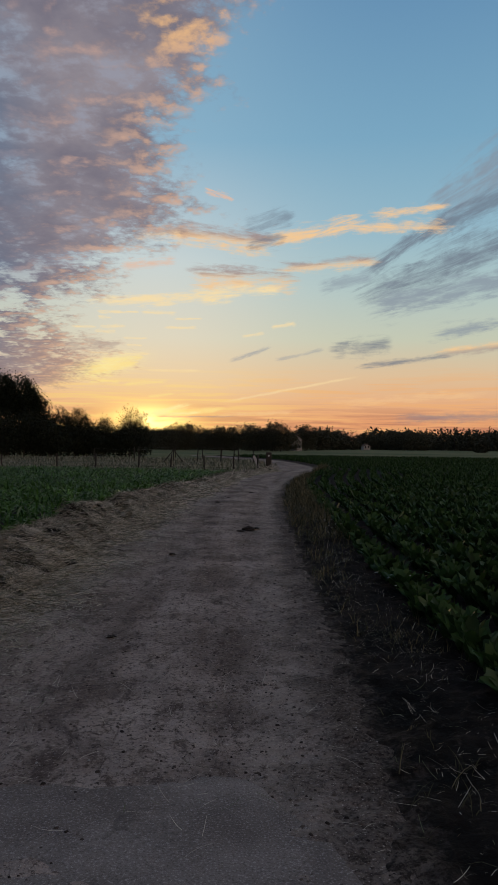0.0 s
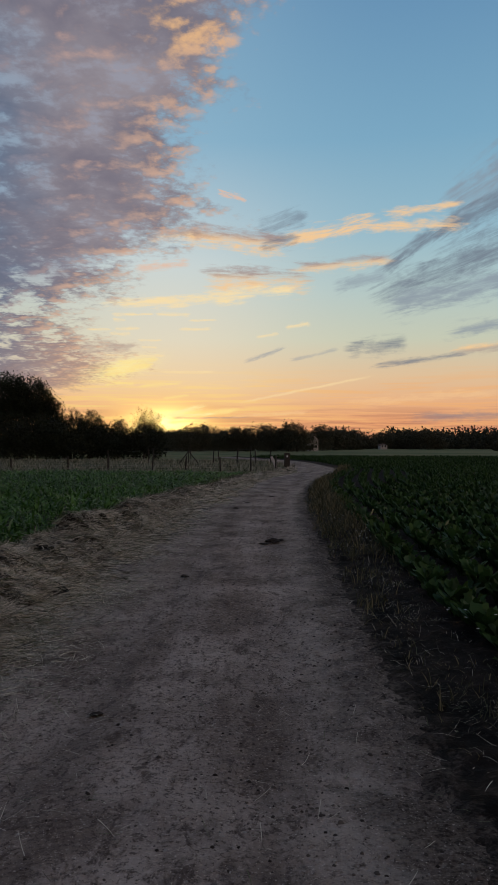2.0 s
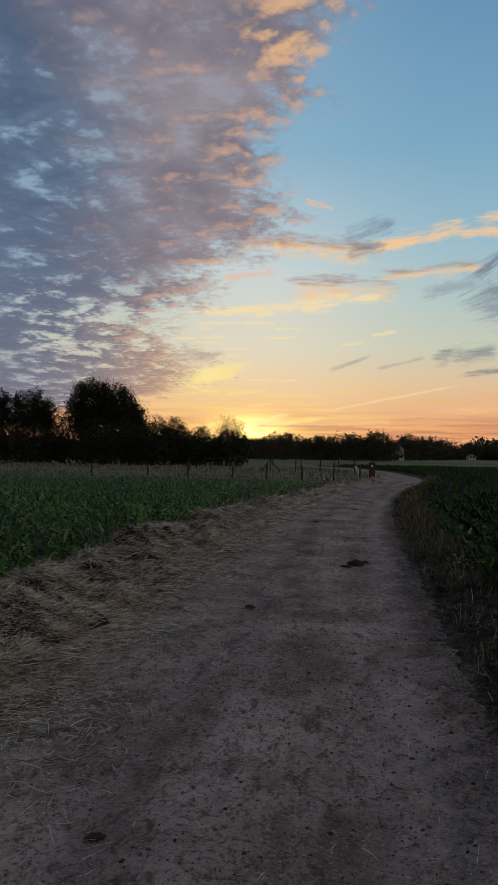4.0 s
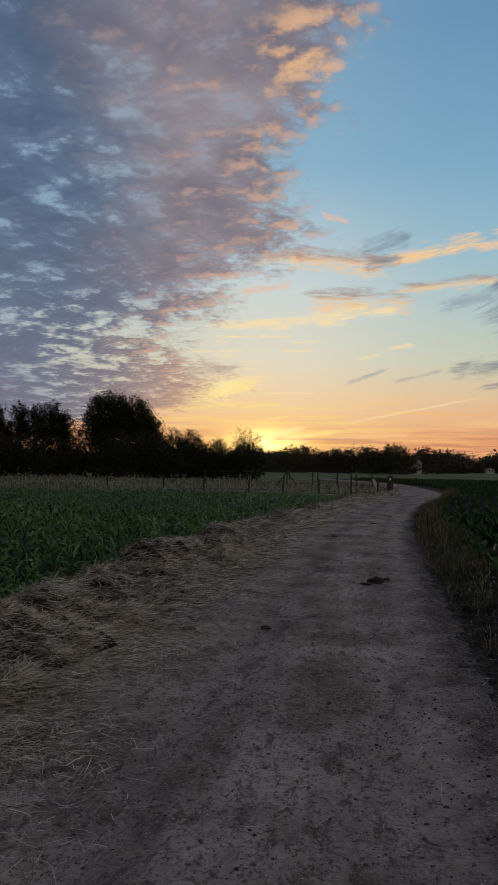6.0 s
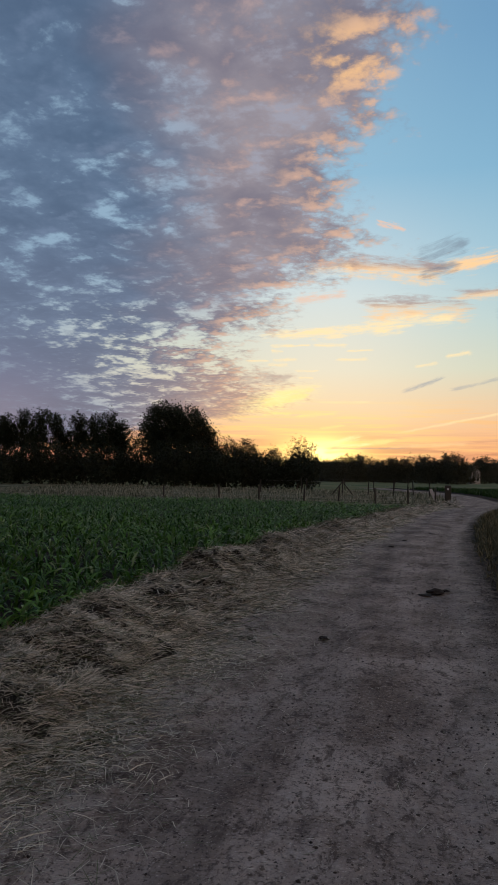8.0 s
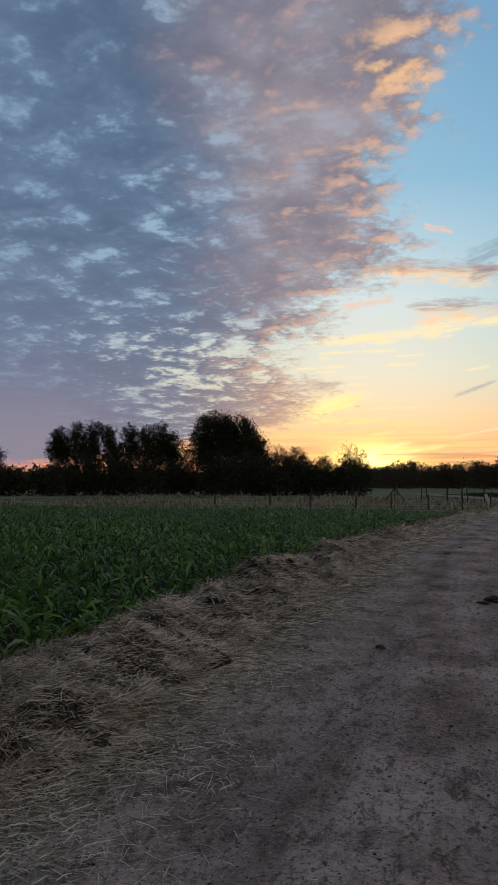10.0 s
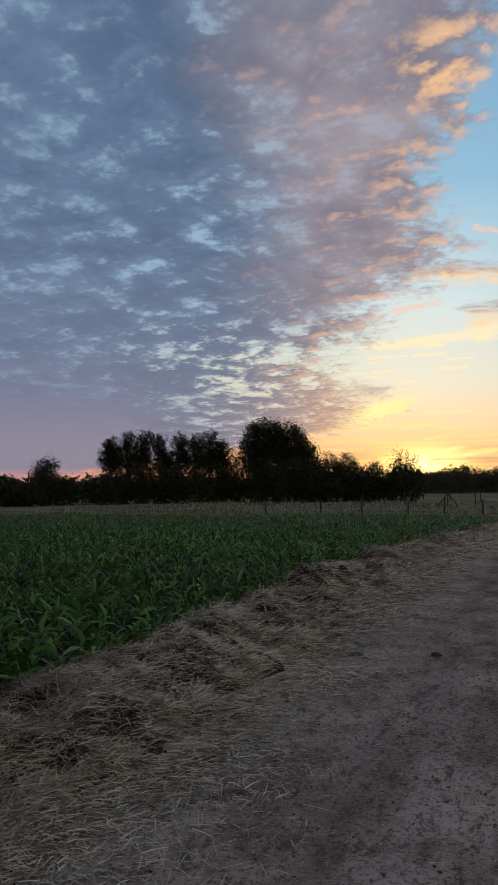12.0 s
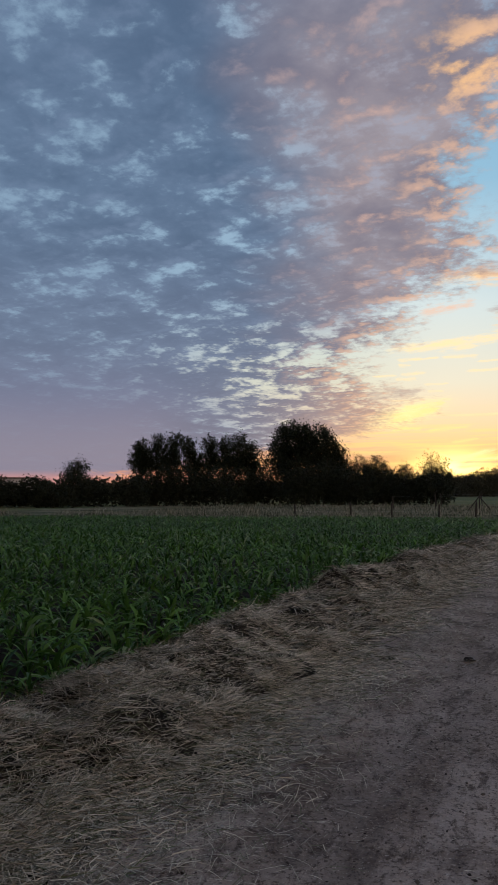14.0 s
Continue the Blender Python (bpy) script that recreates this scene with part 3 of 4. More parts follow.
road_left = line((-30, -2.3), (0, -2.1), (7, -1.98), (12, -1.8), (19.5, -1.56), (25, -1.25), (30, -0.87), (35, -0.45), (39, 0.03), (43, 0.75), (47, 1.7), (52, 2.35), (58, 2.55), (66, 2.3), (75, 1.5), (82, 0.4), (90, -1.6), (110, -8.0))
road_right = line((-30, 0.6), (0, 0.62), (3.2, 0.62), (5.4, 0.70), (9, 0.72), (13, 0.74), (17, 0.78), (22, 0.92), (27, 1.21), (32, 1.65), (36.5, 2.2), (41, 2.95), (46, 3.85), (52.7, 4.86), (58, 4.95), (64.4, 4.7), (74.6, 4.2), (82, 3.3), (90, 1.4), (110, -5.0))
hay_left = line((-30, -4.1), (8, -3.80), (13, -3.74), (18, -3.55), (21, -3.4), (25.5, -2.95), (30, -2.35), (34, -1.85), (38.4, -1.15), (43, -0.25), (48, 1.1))
crop_right = line((-30, 1.55), (5, 1.6), (9.3, 1.6), (13, 1.7), (20, 1.85), (27.5, 2.1), (32, 2.45), (36.7, 3.0), (41, 3.65), (46, 4.5), (52.8, 5.4), (58, 5.7), (66, 5.4), (75, 4.9), (82, 4.1), (90, 2.3), (110, -4.0))
FIELD_END = line((-80, 36.5), (-37, 39.5), (-22, 42.5), (-8, 43.5), (0, 43.0), (3, 46.0))


def strip(left, right, ys, cols, height):
    """A sheet between two lines; height is a function of x, y and the share across."""
    ys = np.asarray(ys, float)
    u = np.linspace(0, 1, cols)
    x = left(ys)[:, None] * (1 - u) + right(ys)[:, None] * u
    y = np.broadcast_to(ys[:, None], x.shape)
    z = height(x, y, np.broadcast_to(u, x.shape))
    return np.stack([x, y, z], -1).reshape(-1, 3), grid_faces(len(ys), cols)


def hay_height(x, y, u):
    """The windrow of cut grass: a lumpy ridge on the field side, thinning out to a flat litter on the track."""
    ridge = np.sin(np.clip(u / 0.70, 0, 1) ** 0.8 * math.pi) ** 0.75
    lumps = field_noise(x, y, 0.55, 11, 3, 0.6) * 0.34 + field_noise(x, y, 1.9, 12, 2) * 0.10
    return np.maximum(ridge * np.interp(y, [12, 30], [0.23, 0.15]) + lumps * np.interp(y, [12, 34], [1.0, 0.5]) * ridge, 0.0) + 0.012


ROAD_OUT = 0.8  # how far the track's sheet runs on under the cut grass


def road_share(x, y):
    return (x - road_left(y) + ROAD_OUT) / (road_right(y) + 0.25 - road_left(y) + ROAD_OUT)


def road_height(x, y, u):
    ruts = -0.026 * np.exp(-(((u - 0.39) / 0.085) ** 2)) - 0.030 * np.exp(-(((u - 0.74) / 0.085) ** 2))
    rough = field_noise(x, y, 0.9, 21, 5, 0.6) * 0.016 + field_noise(x * 0.8, y * 1.6, 0.22, 22, 3, 0.6) * 0.012
    edge = field_noise(x, y, 0.16, 23, 3, 0.65) * 0.028 * np.exp(-(((u - 0.93) / 0.13) ** 2))
    return 0.012 + ruts + rough + edge - 0.05 * np.clip((u - 0.93) / 0.07, 0, 1)


# ---- ground and large surfaces ----
def build_ground():
    near = np.arange(-60, 121, 6.0)
    xs = np.concatenate([[-3000, -2000, -1300, -900, -600, -400, -280, -200, -150, -110, -80], near, [140, 180, 240, 320, 420, 560, 750, 1000, 1400, 2000, 3000]])
    ys = np.concatenate([[-2500, -1500, -800, -400, -200, -100], near[5:], [150, 190, 240, 300, 360, 420, 480, 550, 620, 700, 800, 900, 1000, 1200, 1600, 2200, 3000, 3900]])
    X, Y = np.meshgrid(xs, ys)
    far = np.clip((Y - 620) / 500, 0, 1)
    Z = -0.06 + 6.0 * far * far * (3 - 2 * far) + 0.35 * field_noise(X, Y, 90, 41, 2) * np.clip((np.hypot(X, Y) - 130) / 200, 0, 1)
    me = mesh_of("ground", np.stack([X, Y, Z], -1).reshape(-1, 3), grid_faces(len(ys), len(xs)), M_MEADOW, True)
    tagged(new("ground", me), "wide flat green meadow land with pale dry grass", "ground", kind="structure")

    ys = np.concatenate([np.arange(-30, 1.5, 0.5), np.arange(1.5, 9, 0.03), np.arange(9, 20, 0.07), np.arange(20, 48, 0.25), np.arange(48, 110.1, 0.6)])
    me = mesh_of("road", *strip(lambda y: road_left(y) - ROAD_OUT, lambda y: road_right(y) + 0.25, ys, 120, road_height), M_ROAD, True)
    me.attributes.new("across", "FLOAT", "POINT").data.foreach_set("value", np.tile(np.linspace(0, 1, 120), len(ys)).astype(np.float32))
    tagged(new("road", me), "dusty grey-brown unpaved farm track with faint wheel ruts", "dirt road", kind="structure")

    def verge_height(x, y, u):
        return -0.03 + 0.09 * np.minimum(1, u * 1.6) + field_noise(x, y, 1.2, 52, 2) * 0.02 + field_noise(x, y, 0.22, 51, 4, 0.8) * 0.055
    ys = np.concatenate([np.arange(-30, 1.5, 0.5), np.arange(1.5, 16, 0.05), np.arange(16, 56, 0.2), np.arange(56, 110.1, 1.0)])
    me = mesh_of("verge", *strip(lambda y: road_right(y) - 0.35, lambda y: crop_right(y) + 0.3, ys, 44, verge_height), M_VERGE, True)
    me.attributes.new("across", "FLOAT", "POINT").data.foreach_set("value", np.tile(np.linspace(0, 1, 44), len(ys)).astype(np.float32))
    tagged(new("verge", me), "dark crumbly soil verge, vignetting in its colour, dead grass beside track", "verge", kind="structure")

    def soil_height(x, y, u):
        return field_noise(x, y, 0.45, 61, 3, 0.6) * 0.03 + 0.005
    ys = np.concatenate([np.arange(-30, 2, 1.0), np.arange(2, 24, 0.12), np.arange(24, 106, 1.0)])
    me = mesh_of("field_soil", *strip(lambda y: crop_right(y) + 0.2, lambda y: crop_right(y) + 0.2 + 4.0 + np.clip(y, 0, 200) * 0.6, ys, 60, soil_height), M_SOIL, True)
    tagged(new("beet_field_ground", me), "dark soil of the root crop field, deepened in its colour", "field", kind="structure")
    ys = np.arange(43.4, 88, 0.8)
    me = mesh_of("pasture", *strip(lambda y: road_left(y) * 0 - 46.0, lambda y: road_left(y) - 0.25, ys, 60, lambda x, y, u: -0.035 + field_noise(x, y, 2.0, 63, 3) * 0.03), M_PASTURE, True)
    tagged(new("pasture", me), "rough dry pasture with pale and green tufts", "pasture", kind="structure")
    ys = np.concatenate([np.arange(-30, 4, 1.0), np.arange(4, 20, 0.12), np.arange(20, 43.6, 0.5)])
    me = mesh_of("field_soil", *strip(lambda y: hay_left(y) - 4.0 - np.clip(y, 0, 60) * 1.3, lambda y: hay_left(y) + 0.3, ys, 70, soil_height), M_SOIL, True)
    tagged(new("maize_field_ground", me), "dark soil of the young maize field", "field", kind="structure")


build_ground()


def build_asphalt():
    """The old paved end of the track, with a broken rounded edge."""
    edge_x = np.linspace(-2.3, 0.95, 66)
    end = np.interp(edge_x, [-2.3, -1.2, -0.67, -0.09, 0.1, 0.18, 0.32, 0.43, 0.55, 0.8, 0.95], [3.7, 3.8, 3.92, 3.95, 3.84, 3.68, 3.41, 3.12, 2.88, 2.3, 1.6])
    end = end + field_noise(edge_x, edge_x * 0, 0.35, 71, 4, 0.7) * 0.13
    rows = np.concatenate([np.linspace(0, 0.9, 30), np.linspace(0.92, 1.0, 10)])
    y = -12 + (end[None, :] + 12) * rows[:, None]
    x = np.broadcast_to(edge_x, y.shape)
    z = 0.015 + field_noise(x, y, 0.7, 72, 3) * 0.007 + np.where(rows > 0.985, -0.035, 0.0)[:, None]
    me = mesh_of("asphalt", np.stack([x, y, z], -1).reshape(-1, 3), grid_faces(*y.shape), M_ASPHALT, True)
    tagged(new("asphalt", me), "worn grey asphalt with a broken crumbling edge", "pavement", kind="structure")


build_asphalt()


def build_hay():
    ys = np.concatenate([np.arange(-12, 4, 0.5), np.arange(4, 18, 0.06), np.arange(18, 48.5, 0.25)])
    right = lambda y: road_left(y) + 0.06 + 0.30 * field_noise(np.asarray(y, float), np.asarray(y) * 0.0, 1.3, 19, 4, 0.65)
    bed_edge = lambda y: hay_left(y) * 0.14 + right(y) * 0.86 + 0.26 * field_noise(np.asarray(y, float), np.asarray(y) * 0.0, 0.5, 16, 3, 0.65)
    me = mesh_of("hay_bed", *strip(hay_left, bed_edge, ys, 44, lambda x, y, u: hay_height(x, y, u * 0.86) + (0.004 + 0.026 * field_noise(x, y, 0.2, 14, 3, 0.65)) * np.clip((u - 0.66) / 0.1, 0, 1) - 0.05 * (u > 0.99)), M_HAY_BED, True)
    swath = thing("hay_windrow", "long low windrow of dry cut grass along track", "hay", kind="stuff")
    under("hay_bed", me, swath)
    stalks = Soup()

    def scatter(count, y0, y1, size, wide):
        y = rng.uniform(y0, y1, count)
        u = np.where(rng.random(count) < 0.62, rng.beta(1.3, 1.25, count) * 0.76 - 0.03, 0.62 + np.abs(rng.normal(0, 0.17, count)))
        x = hay_left(y) * (1 - u) + right(y) * u
        z = hay_height(x, y, u) + np.where(u < 0.62, rng.uniform(0.0, 0.03, count), rng.uniform(0.018, 0.034, count))
        full = field_noise(x, y, 0.34, 17, 3, 0.6) + 0.35 * field_noise(x, y, 1.3, 18, 2) > rng.uniform(-0.95, 0.0, count)
        x, y, z, u = x[full], y[full], z[full], u[full]
        count = len(x)
        z = z + np.maximum(field_noise(x, y, 0.34, 17, 3, 0.6), 0) * 0.10 * np.interp(y, [12, 34], [1.0, 0.5]) * (u < 0.7)
        head = field_noise(x, y, 0.5, 15, 2) * 5.0 + rng.normal(0, 1.2, count) + math.pi * (rng.random(count) < 0.5)
        pitch = rng.normal(0.10, 0.26, count) * np.where(u < 0.7, 1.0, 0.3)
        length = rng.uniform(0.5, 1.5, count) * size
        stalks.add(*blades(np.stack([x, y, z], -1), head, pitch, length, rng.uniform(0.6, 1.4, count) * wide, rng.normal(0.2, 0.4, count), 2, [1, 1, 0.45], twist=rng.uniform(0, 1.2, count)))

    scatter(4000, -11.0, 4.0, 0.14, 0.008)
    scatter(94000, 4.0, 11.0, 0.10, 0.0036)
    scatter(42000, 11.0, 20.0, 0.13, 0.006)
    scatter(17000, 20.0, 34.0, 0.22, 0.012)
    scatter(8000, 34.0, 48.0, 0.26, 0.018)
    under("stalks", stalks.mesh("stalks", M_STRAW), swath, "loose dry straw-coloured grass stalks")

    # stray stalks that lie out on the track
    loose = Soup()
    for count, y0, y1, reach, wide in ((3800, 4, 13, 0.34, 0.0034), (2000, 13, 34, 0.32, 0.009), (900, 3, 13, 3.0, 0.003)):
        y = rng.uniform(y0, y1, count)
        x = road_left(y) + np.abs(rng.normal(0, reach, count)) - 0.03
        keep = x < road_right(y) + 0.5
        x, y = x[keep], y[keep]
        n = len(x)
        loose.add(*blades(np.stack([x, y, np.full(n, 0.022) + rng.uniform(0, 0.02, n)], -1), rng.uniform(0, 6.3, n), rng.normal(0.06, 0.08, n), rng.uniform(0.04, 0.17, n), wide, rng.normal(0.1, 0.4, n), 3, [1, 1, 0.9, 0.4]))
    tagged(new("stray_straw", loose.mesh("stray_straw", M_STRAW)), "stray dry grass stalks lying on the track", "straw", kind="stuff")


build_hay()


# ---- crops ----
def build_maize():
    soup = Soup()

    def plants(y0, y1, rows_apart, step, leaves, levels, size, fold):
        ks = np.arange(0, 130)
        for k in ks:
            # rows follow the edge of the field
            ys = np.arange(y0, y1, step) + rng.uniform(0, step)
            xs = hay_left(ys) - 0.05 - k * rows_apart
            ok = (ys < FIELD_END(xs)) & (xs > -8 - np.abs(ys) * 1.0)
            xs, ys = xs[ok], ys[ok]
            n = len(xs)
            if not n:
                continue
            xs, ys = xs + rng.normal(0, 0.05, n), ys + rng.normal(0, 0.05, n)
            tall = size * (1 + 0.22 * field_noise(xs, ys, 5.0, 81, 3)) * rng.uniform(0.8, 1.15, n)
            aim = rng.uniform(0, 2 * math.pi, n)
            for leaf in range(leaves):
                share = leaf / max(leaves - 1, 1)
                z = tall * (0.10 + 0.42 * share)
                head = aim + math.pi * leaf + rng.normal(0, 0.55, n)
                soup.add(*blades(np.stack([xs, ys, z], -1), head, rng.uniform(0.8, 1.4, n) * (1.0 if levels > 2 else 0.62), tall * rng.uniform(0.75, 1.15, n) * (1.0 - 0.25 * share), tall * rng.uniform(0.07, 0.115, n),
                                 rng.uniform(0.9, 2.7, n), levels, {4: [0.55, 0.95, 1.0, 0.7, 0.06], 3: [0.6, 1.0, 0.8, 0.08], 2: [0.7, 1.0, 0.1]}[levels], fold, twist=rng.normal(0, 0.35, n)))
            if levels > 2:
                soup.add(*blades(np.stack([xs, ys, np.zeros(n)], -1), aim, 1.5, tall * 0.55, tall * 0.05, 0.0, 1, [1, 0.7]))

    plants(-9.0, 4.0, 0.62, 0.24, 6, 2, 0.38, 0.0)
    plants(4.0, 15.0, 0.62, 0.14, 9, 4, 0.36, 0.18)
    plants(15.0, 27.0, 0.62, 0.16, 7, 3, 0.39, 0.0)
    plants(27.0, 44.0, 0.62, 0.22, 6, 2, 0.37, 0.0)
    field = tagged(new("maize_crop", soup.mesh("maize_crop", M_MAIZE, True)), "dense young green maize plants with arching leaves", "crop", kind="stuff")
    return field


build_maize()


def build_beets():
    soup = Soup()

    def plants(y0, y1, k0, k1, step, leaves, levels, size, fold):
        for k in range(k0, k1):
            ys = np.arange(y0, y1, step) + rng.uniform(0, step)
            xs = crop_right(ys) + 0.10 + k * 0.58
            ok = xs < 6 + np.maximum(ys, 0) * 0.45
            xs, ys = xs[ok], ys[ok]
            n = len(xs)
            if not n:
                continue
            xs, ys = xs + rng.normal(0, 0.04, n), ys + rng.normal(0, 0.05, n)
            tall = size * (1 + 0.2 * field_noise(xs, ys, 4.0, 91, 3)) * rng.uniform(0.72, 1.15, n)
            aim = rng.uniform(0, 2 * math.pi, n)
            for leaf in range(leaves):
                head = aim + leaf * 2.4 + rng.normal(0, 0.25, n)
                head = np.arctan2(np.sin(head), np.cos(head) * 0.55)
                inner = leaf / leaves
                steep = rng.uniform(1.02, 1.36, n) + 0.2 * inner
                out = rng.uniform(0.0, 0.03, n)
                at = np.stack([xs + out * np.cos(head), ys + out * np.sin(head), np.zeros(n)], -1)
                prof = {5: [0.10, 0.16, 0.85, 1.08, 1.0, 0.5], 4: [0.12, 0.4, 1.0, 1.0, 0.55], 2: [0.3, 1.0, 0.5]}[levels]
                soup.add(*blades(at, head, steep, tall * rng.uniform(0.75, 1.15, n), tall * rng.uniform(0.20, 0.36, n), rng.uniform(0.2, 1.1, n), levels, prof, fold, crinkle=0.12, twist=rng.normal(0, 0.3, n)))

    plants(-9.0, 1.0, 0, 12, 0.26, 8, 2, 0.31, 0.0)
    plants(1.0, 14.0, 0, 13, 0.21, 19, 5, 0.31, 0.14)
    plants(14.0, 30.0, 0, 32, 0.23, 11, 4, 0.31, 0.0)
    plants(30.0, 62.0, 0, 52, 0.32, 8, 2, 0.31, 0.0)
    plants(62.0, 104.0, 0, 74, 0.8, 6, 2, 0.40, 0.0)
    tagged(new("beet_crop", soup.mesh("beet_crop", M_BEET, True)), "dense rows of broad-leaved dark green root crop", "crop", kind="stuff")


build_beets()


def build_grasses():
    soup = Soup()
    # tall dry grass behind the maize field
    count = 32000
    x = rng.uniform(-62, 1.2, count)
    y = FIELD_END(x) + 0.8 + rng.gamma(1.4, 1.8, count)
    clump = field_noise(x, y, 3.5, 101, 3)
    keep = (clump > rng.uniform(-0.7, 0.55, count)) & ((x < road_left(y) - 0.3))
    x, y, clump = x[keep], y[keep], clump[keep]
    n = len(x)
    tall = (0.26 + 0.95 * np.clip(clump, -0.15, 0.7)) * rng.uniform(0.35, 1.5, n) * np.interp(x, [-20, -10, 0], [1.0, 0.75, 0.55])
    soup.add(*blades(np.stack([x, y, np.full(n, -0.06)], -1), rng.uniform(0, 6.3, n), rng.uniform(0.5, 1.4, n), tall * 0.75, rng.uniform(0.012, 0.030, n), rng.uniform(0.2, 1.3, n), 2, [0.6, 1.0, 0.4]))
    # pasture behind the fence
    count = 24000
    x, y = rng.uniform(-34, 3, count), rng.uniform(50, 84, count)
    clump = field_noise(x, y * 2.5, 7.0, 102, 3)
    keep = (clump > rng.uniform(-0.9, 0.7, count)) & (x < road_left(y) - 0.3)
    x, y, clump = x[keep], y[keep], clump[keep]
    n = len(x)
    soup.add(*blades(np.stack([x, y, np.full(n, -0.06)], -1), rng.uniform(0, 6.3, n), rng.uniform(1.1, 1.5, n), (0.22 + 0.4 * np.clip(clump, 0, 1)) * rng.uniform(0.5, 1.3, n), 0.03, rng.uniform(0.3, 1.3, n), 2, [1, 0.8, 0.25]))
    tagged(new("tall_grass", soup.mesh("tall_grass", M_DRYGRASS)), "tall dry pale grass behind the maize field", "grass", kind="stuff")

    weeds = Soup()
    count = 7000
    y = rng.uniform(2, 56, count)
    u = np.clip(rng.beta(2.2, 1.6, count), 0, 1)
    x = (road_right(y) + 0.02) * (1 - u) + (crop_right(y) + 0.1) * u
    clump = field_noise(x, y, 1.6, 111, 3)
    keep = clump > rng.uniform(-0.7, 0.9, count) - 0.5 * np.clip((y - 9) / 8, -0.6, 1)
    x, y, u, clump = x[keep], y[keep], u[keep], clump[keep]
    n = len(x)
    tall = (0.09 + 0.22 * np.clip((y - 8) / 10, 0, 1) * (0.4 + 0.6 * u)) * rng.uniform(0.5, 1.5, n) * (1.1 + 0.6 * clump)
    for _ in range(4):
        weeds.add(*blades(np.stack([x, y, np.full(n, 0.01)], -1) + rng.normal(0, 0.03, (n, 3)) * (1, 1, 0), rng.uniform(0, 6.3, n), rng.uniform(0.5, 1.5, n), tall * rng.uniform(0.6, 1.3, n), 0.004 + y * 0.0004, rng.uniform(0.2, 1.6, n), 3, [1, 0.9, 0.7, 0.2]))
    # green fringe between the cut grass and the maize
    n = 3200
    y = rng.uniform(5, 40, n)
    x = hay_left(y) + rng.normal(0.05, 0.16, n)
    weeds.add(*blades(np.stack([x, y, np.full(n, 0.02)], -1), rng.uniform(0, 6.3, n), rng.uniform(0.9, 1.5, n), rng.uniform(0.12, 0.34, n), 0.005 + y * 0.0004, rng.uniform(0.2, 1.2, n), 3, [1, 0.9, 0.7, 0.2]))
    tagged(new("verge_weeds", weeds.mesh("verge_weeds", M_WEED)), "brown-green weeds and dead grass on the verge", "weeds", kind="stuff")

    dead = Soup()
    count = 3600
    y = rng.uniform(2, 14, count)
    u = rng.beta(3, 2, count)
    x = road_right(y) * (1 - u) + crop_right(y) * u
    keep = field_noise(x, y, 0.7, 113, 3) > rng.uniform(-0.3, 0.6, count)
    x, y = x[keep], y[keep]
    n = len(x)
    dead.add(*blades(np.stack([x, y, np.full(n, 0.05)], -1), rng.uniform(0, 6.3, n), rng.normal(0.2, 0.3, n), rng.uniform(0.03, 0.13, n), 0.0028, rng.normal(0.4, 0.9, n), 4, [1, 1, 1, 0.9, 0.3]))
    tagged(new("dead_grass", dead.mesh("dead_grass", M_STRAW)), "bleached dead grass tangles on dark verge soil", "grass", kind="stuff")


build_grasses()


# ---- trees ----
def crown_of(lobes, leaves, size, seed, hollow=0.45, bunch=5):
    """Leaf clumps in and on a set of rounded lobes: (x, y, z, half-width, half-height, share)."""
    r = np.random.default_rng(seed)
    spots = []
    total = sum(l[5] for l in lobes)
    for lx, ly, lz, rw, rh, share in lobes:
        n = int(leaves * share / total)
        # twigs carry the leaves in clusters, with gaps between them; boughs give the outline its dents
        m = max(14, n // bunch)
        d = r.normal(size=(m, 3))
        d /= np.linalg.norm(d, axis=1, keepdims=True)
        bough = r.normal(size=(22, 3))
        bough /= np.linalg.norm(bough, axis=1, keepdims=True)
        swell = 0.66 + 0.36 * np.clip(((d @ bough.T).max(1) - 0.74) / 0.26, 0, 1) + r.normal(0, 0.05, m)
        rad = (hollow + (1 - hollow) * r.random(m) ** 0.5) * swell
        twig = np.array([lx, ly, lz]) + d * rad[:, None] * np.array([rw, rw, rh])
        spread = min(0.14 * (rw * rh) ** 0.5, 2.6 * size) * r.uniform(0.6, 1.3, m)
        own = r.integers(0, m, n)
        spots.append(twig[own] + r.normal(0, 1, (n, 3)) * spread[own][:, None])
    at = np.concatenate(spots)
    at = at[at[:, 2] > 0.05]
    n = len(at)
    a = r.normal(size=(n, 3))
    a /= np.linalg.norm(a, axis=1, keepdims=True)
    b = np.cross(a, r.normal(size=(n, 3)))
    b /= np.linalg.norm(b, axis=1, keepdims=True)
    s = (size * r.uniform(0.6, 1.4, n))[:, None]
    sag = np.cross(a, b) * s * 0.15
    verts = np.stack([at - a * s, at - b * s * 0.55 + sag, at + a * s, at + b * s * 0.55 + sag], 1).reshape(-1, 3)
    return verts, np.arange(n * 4).reshape(-1, 4)


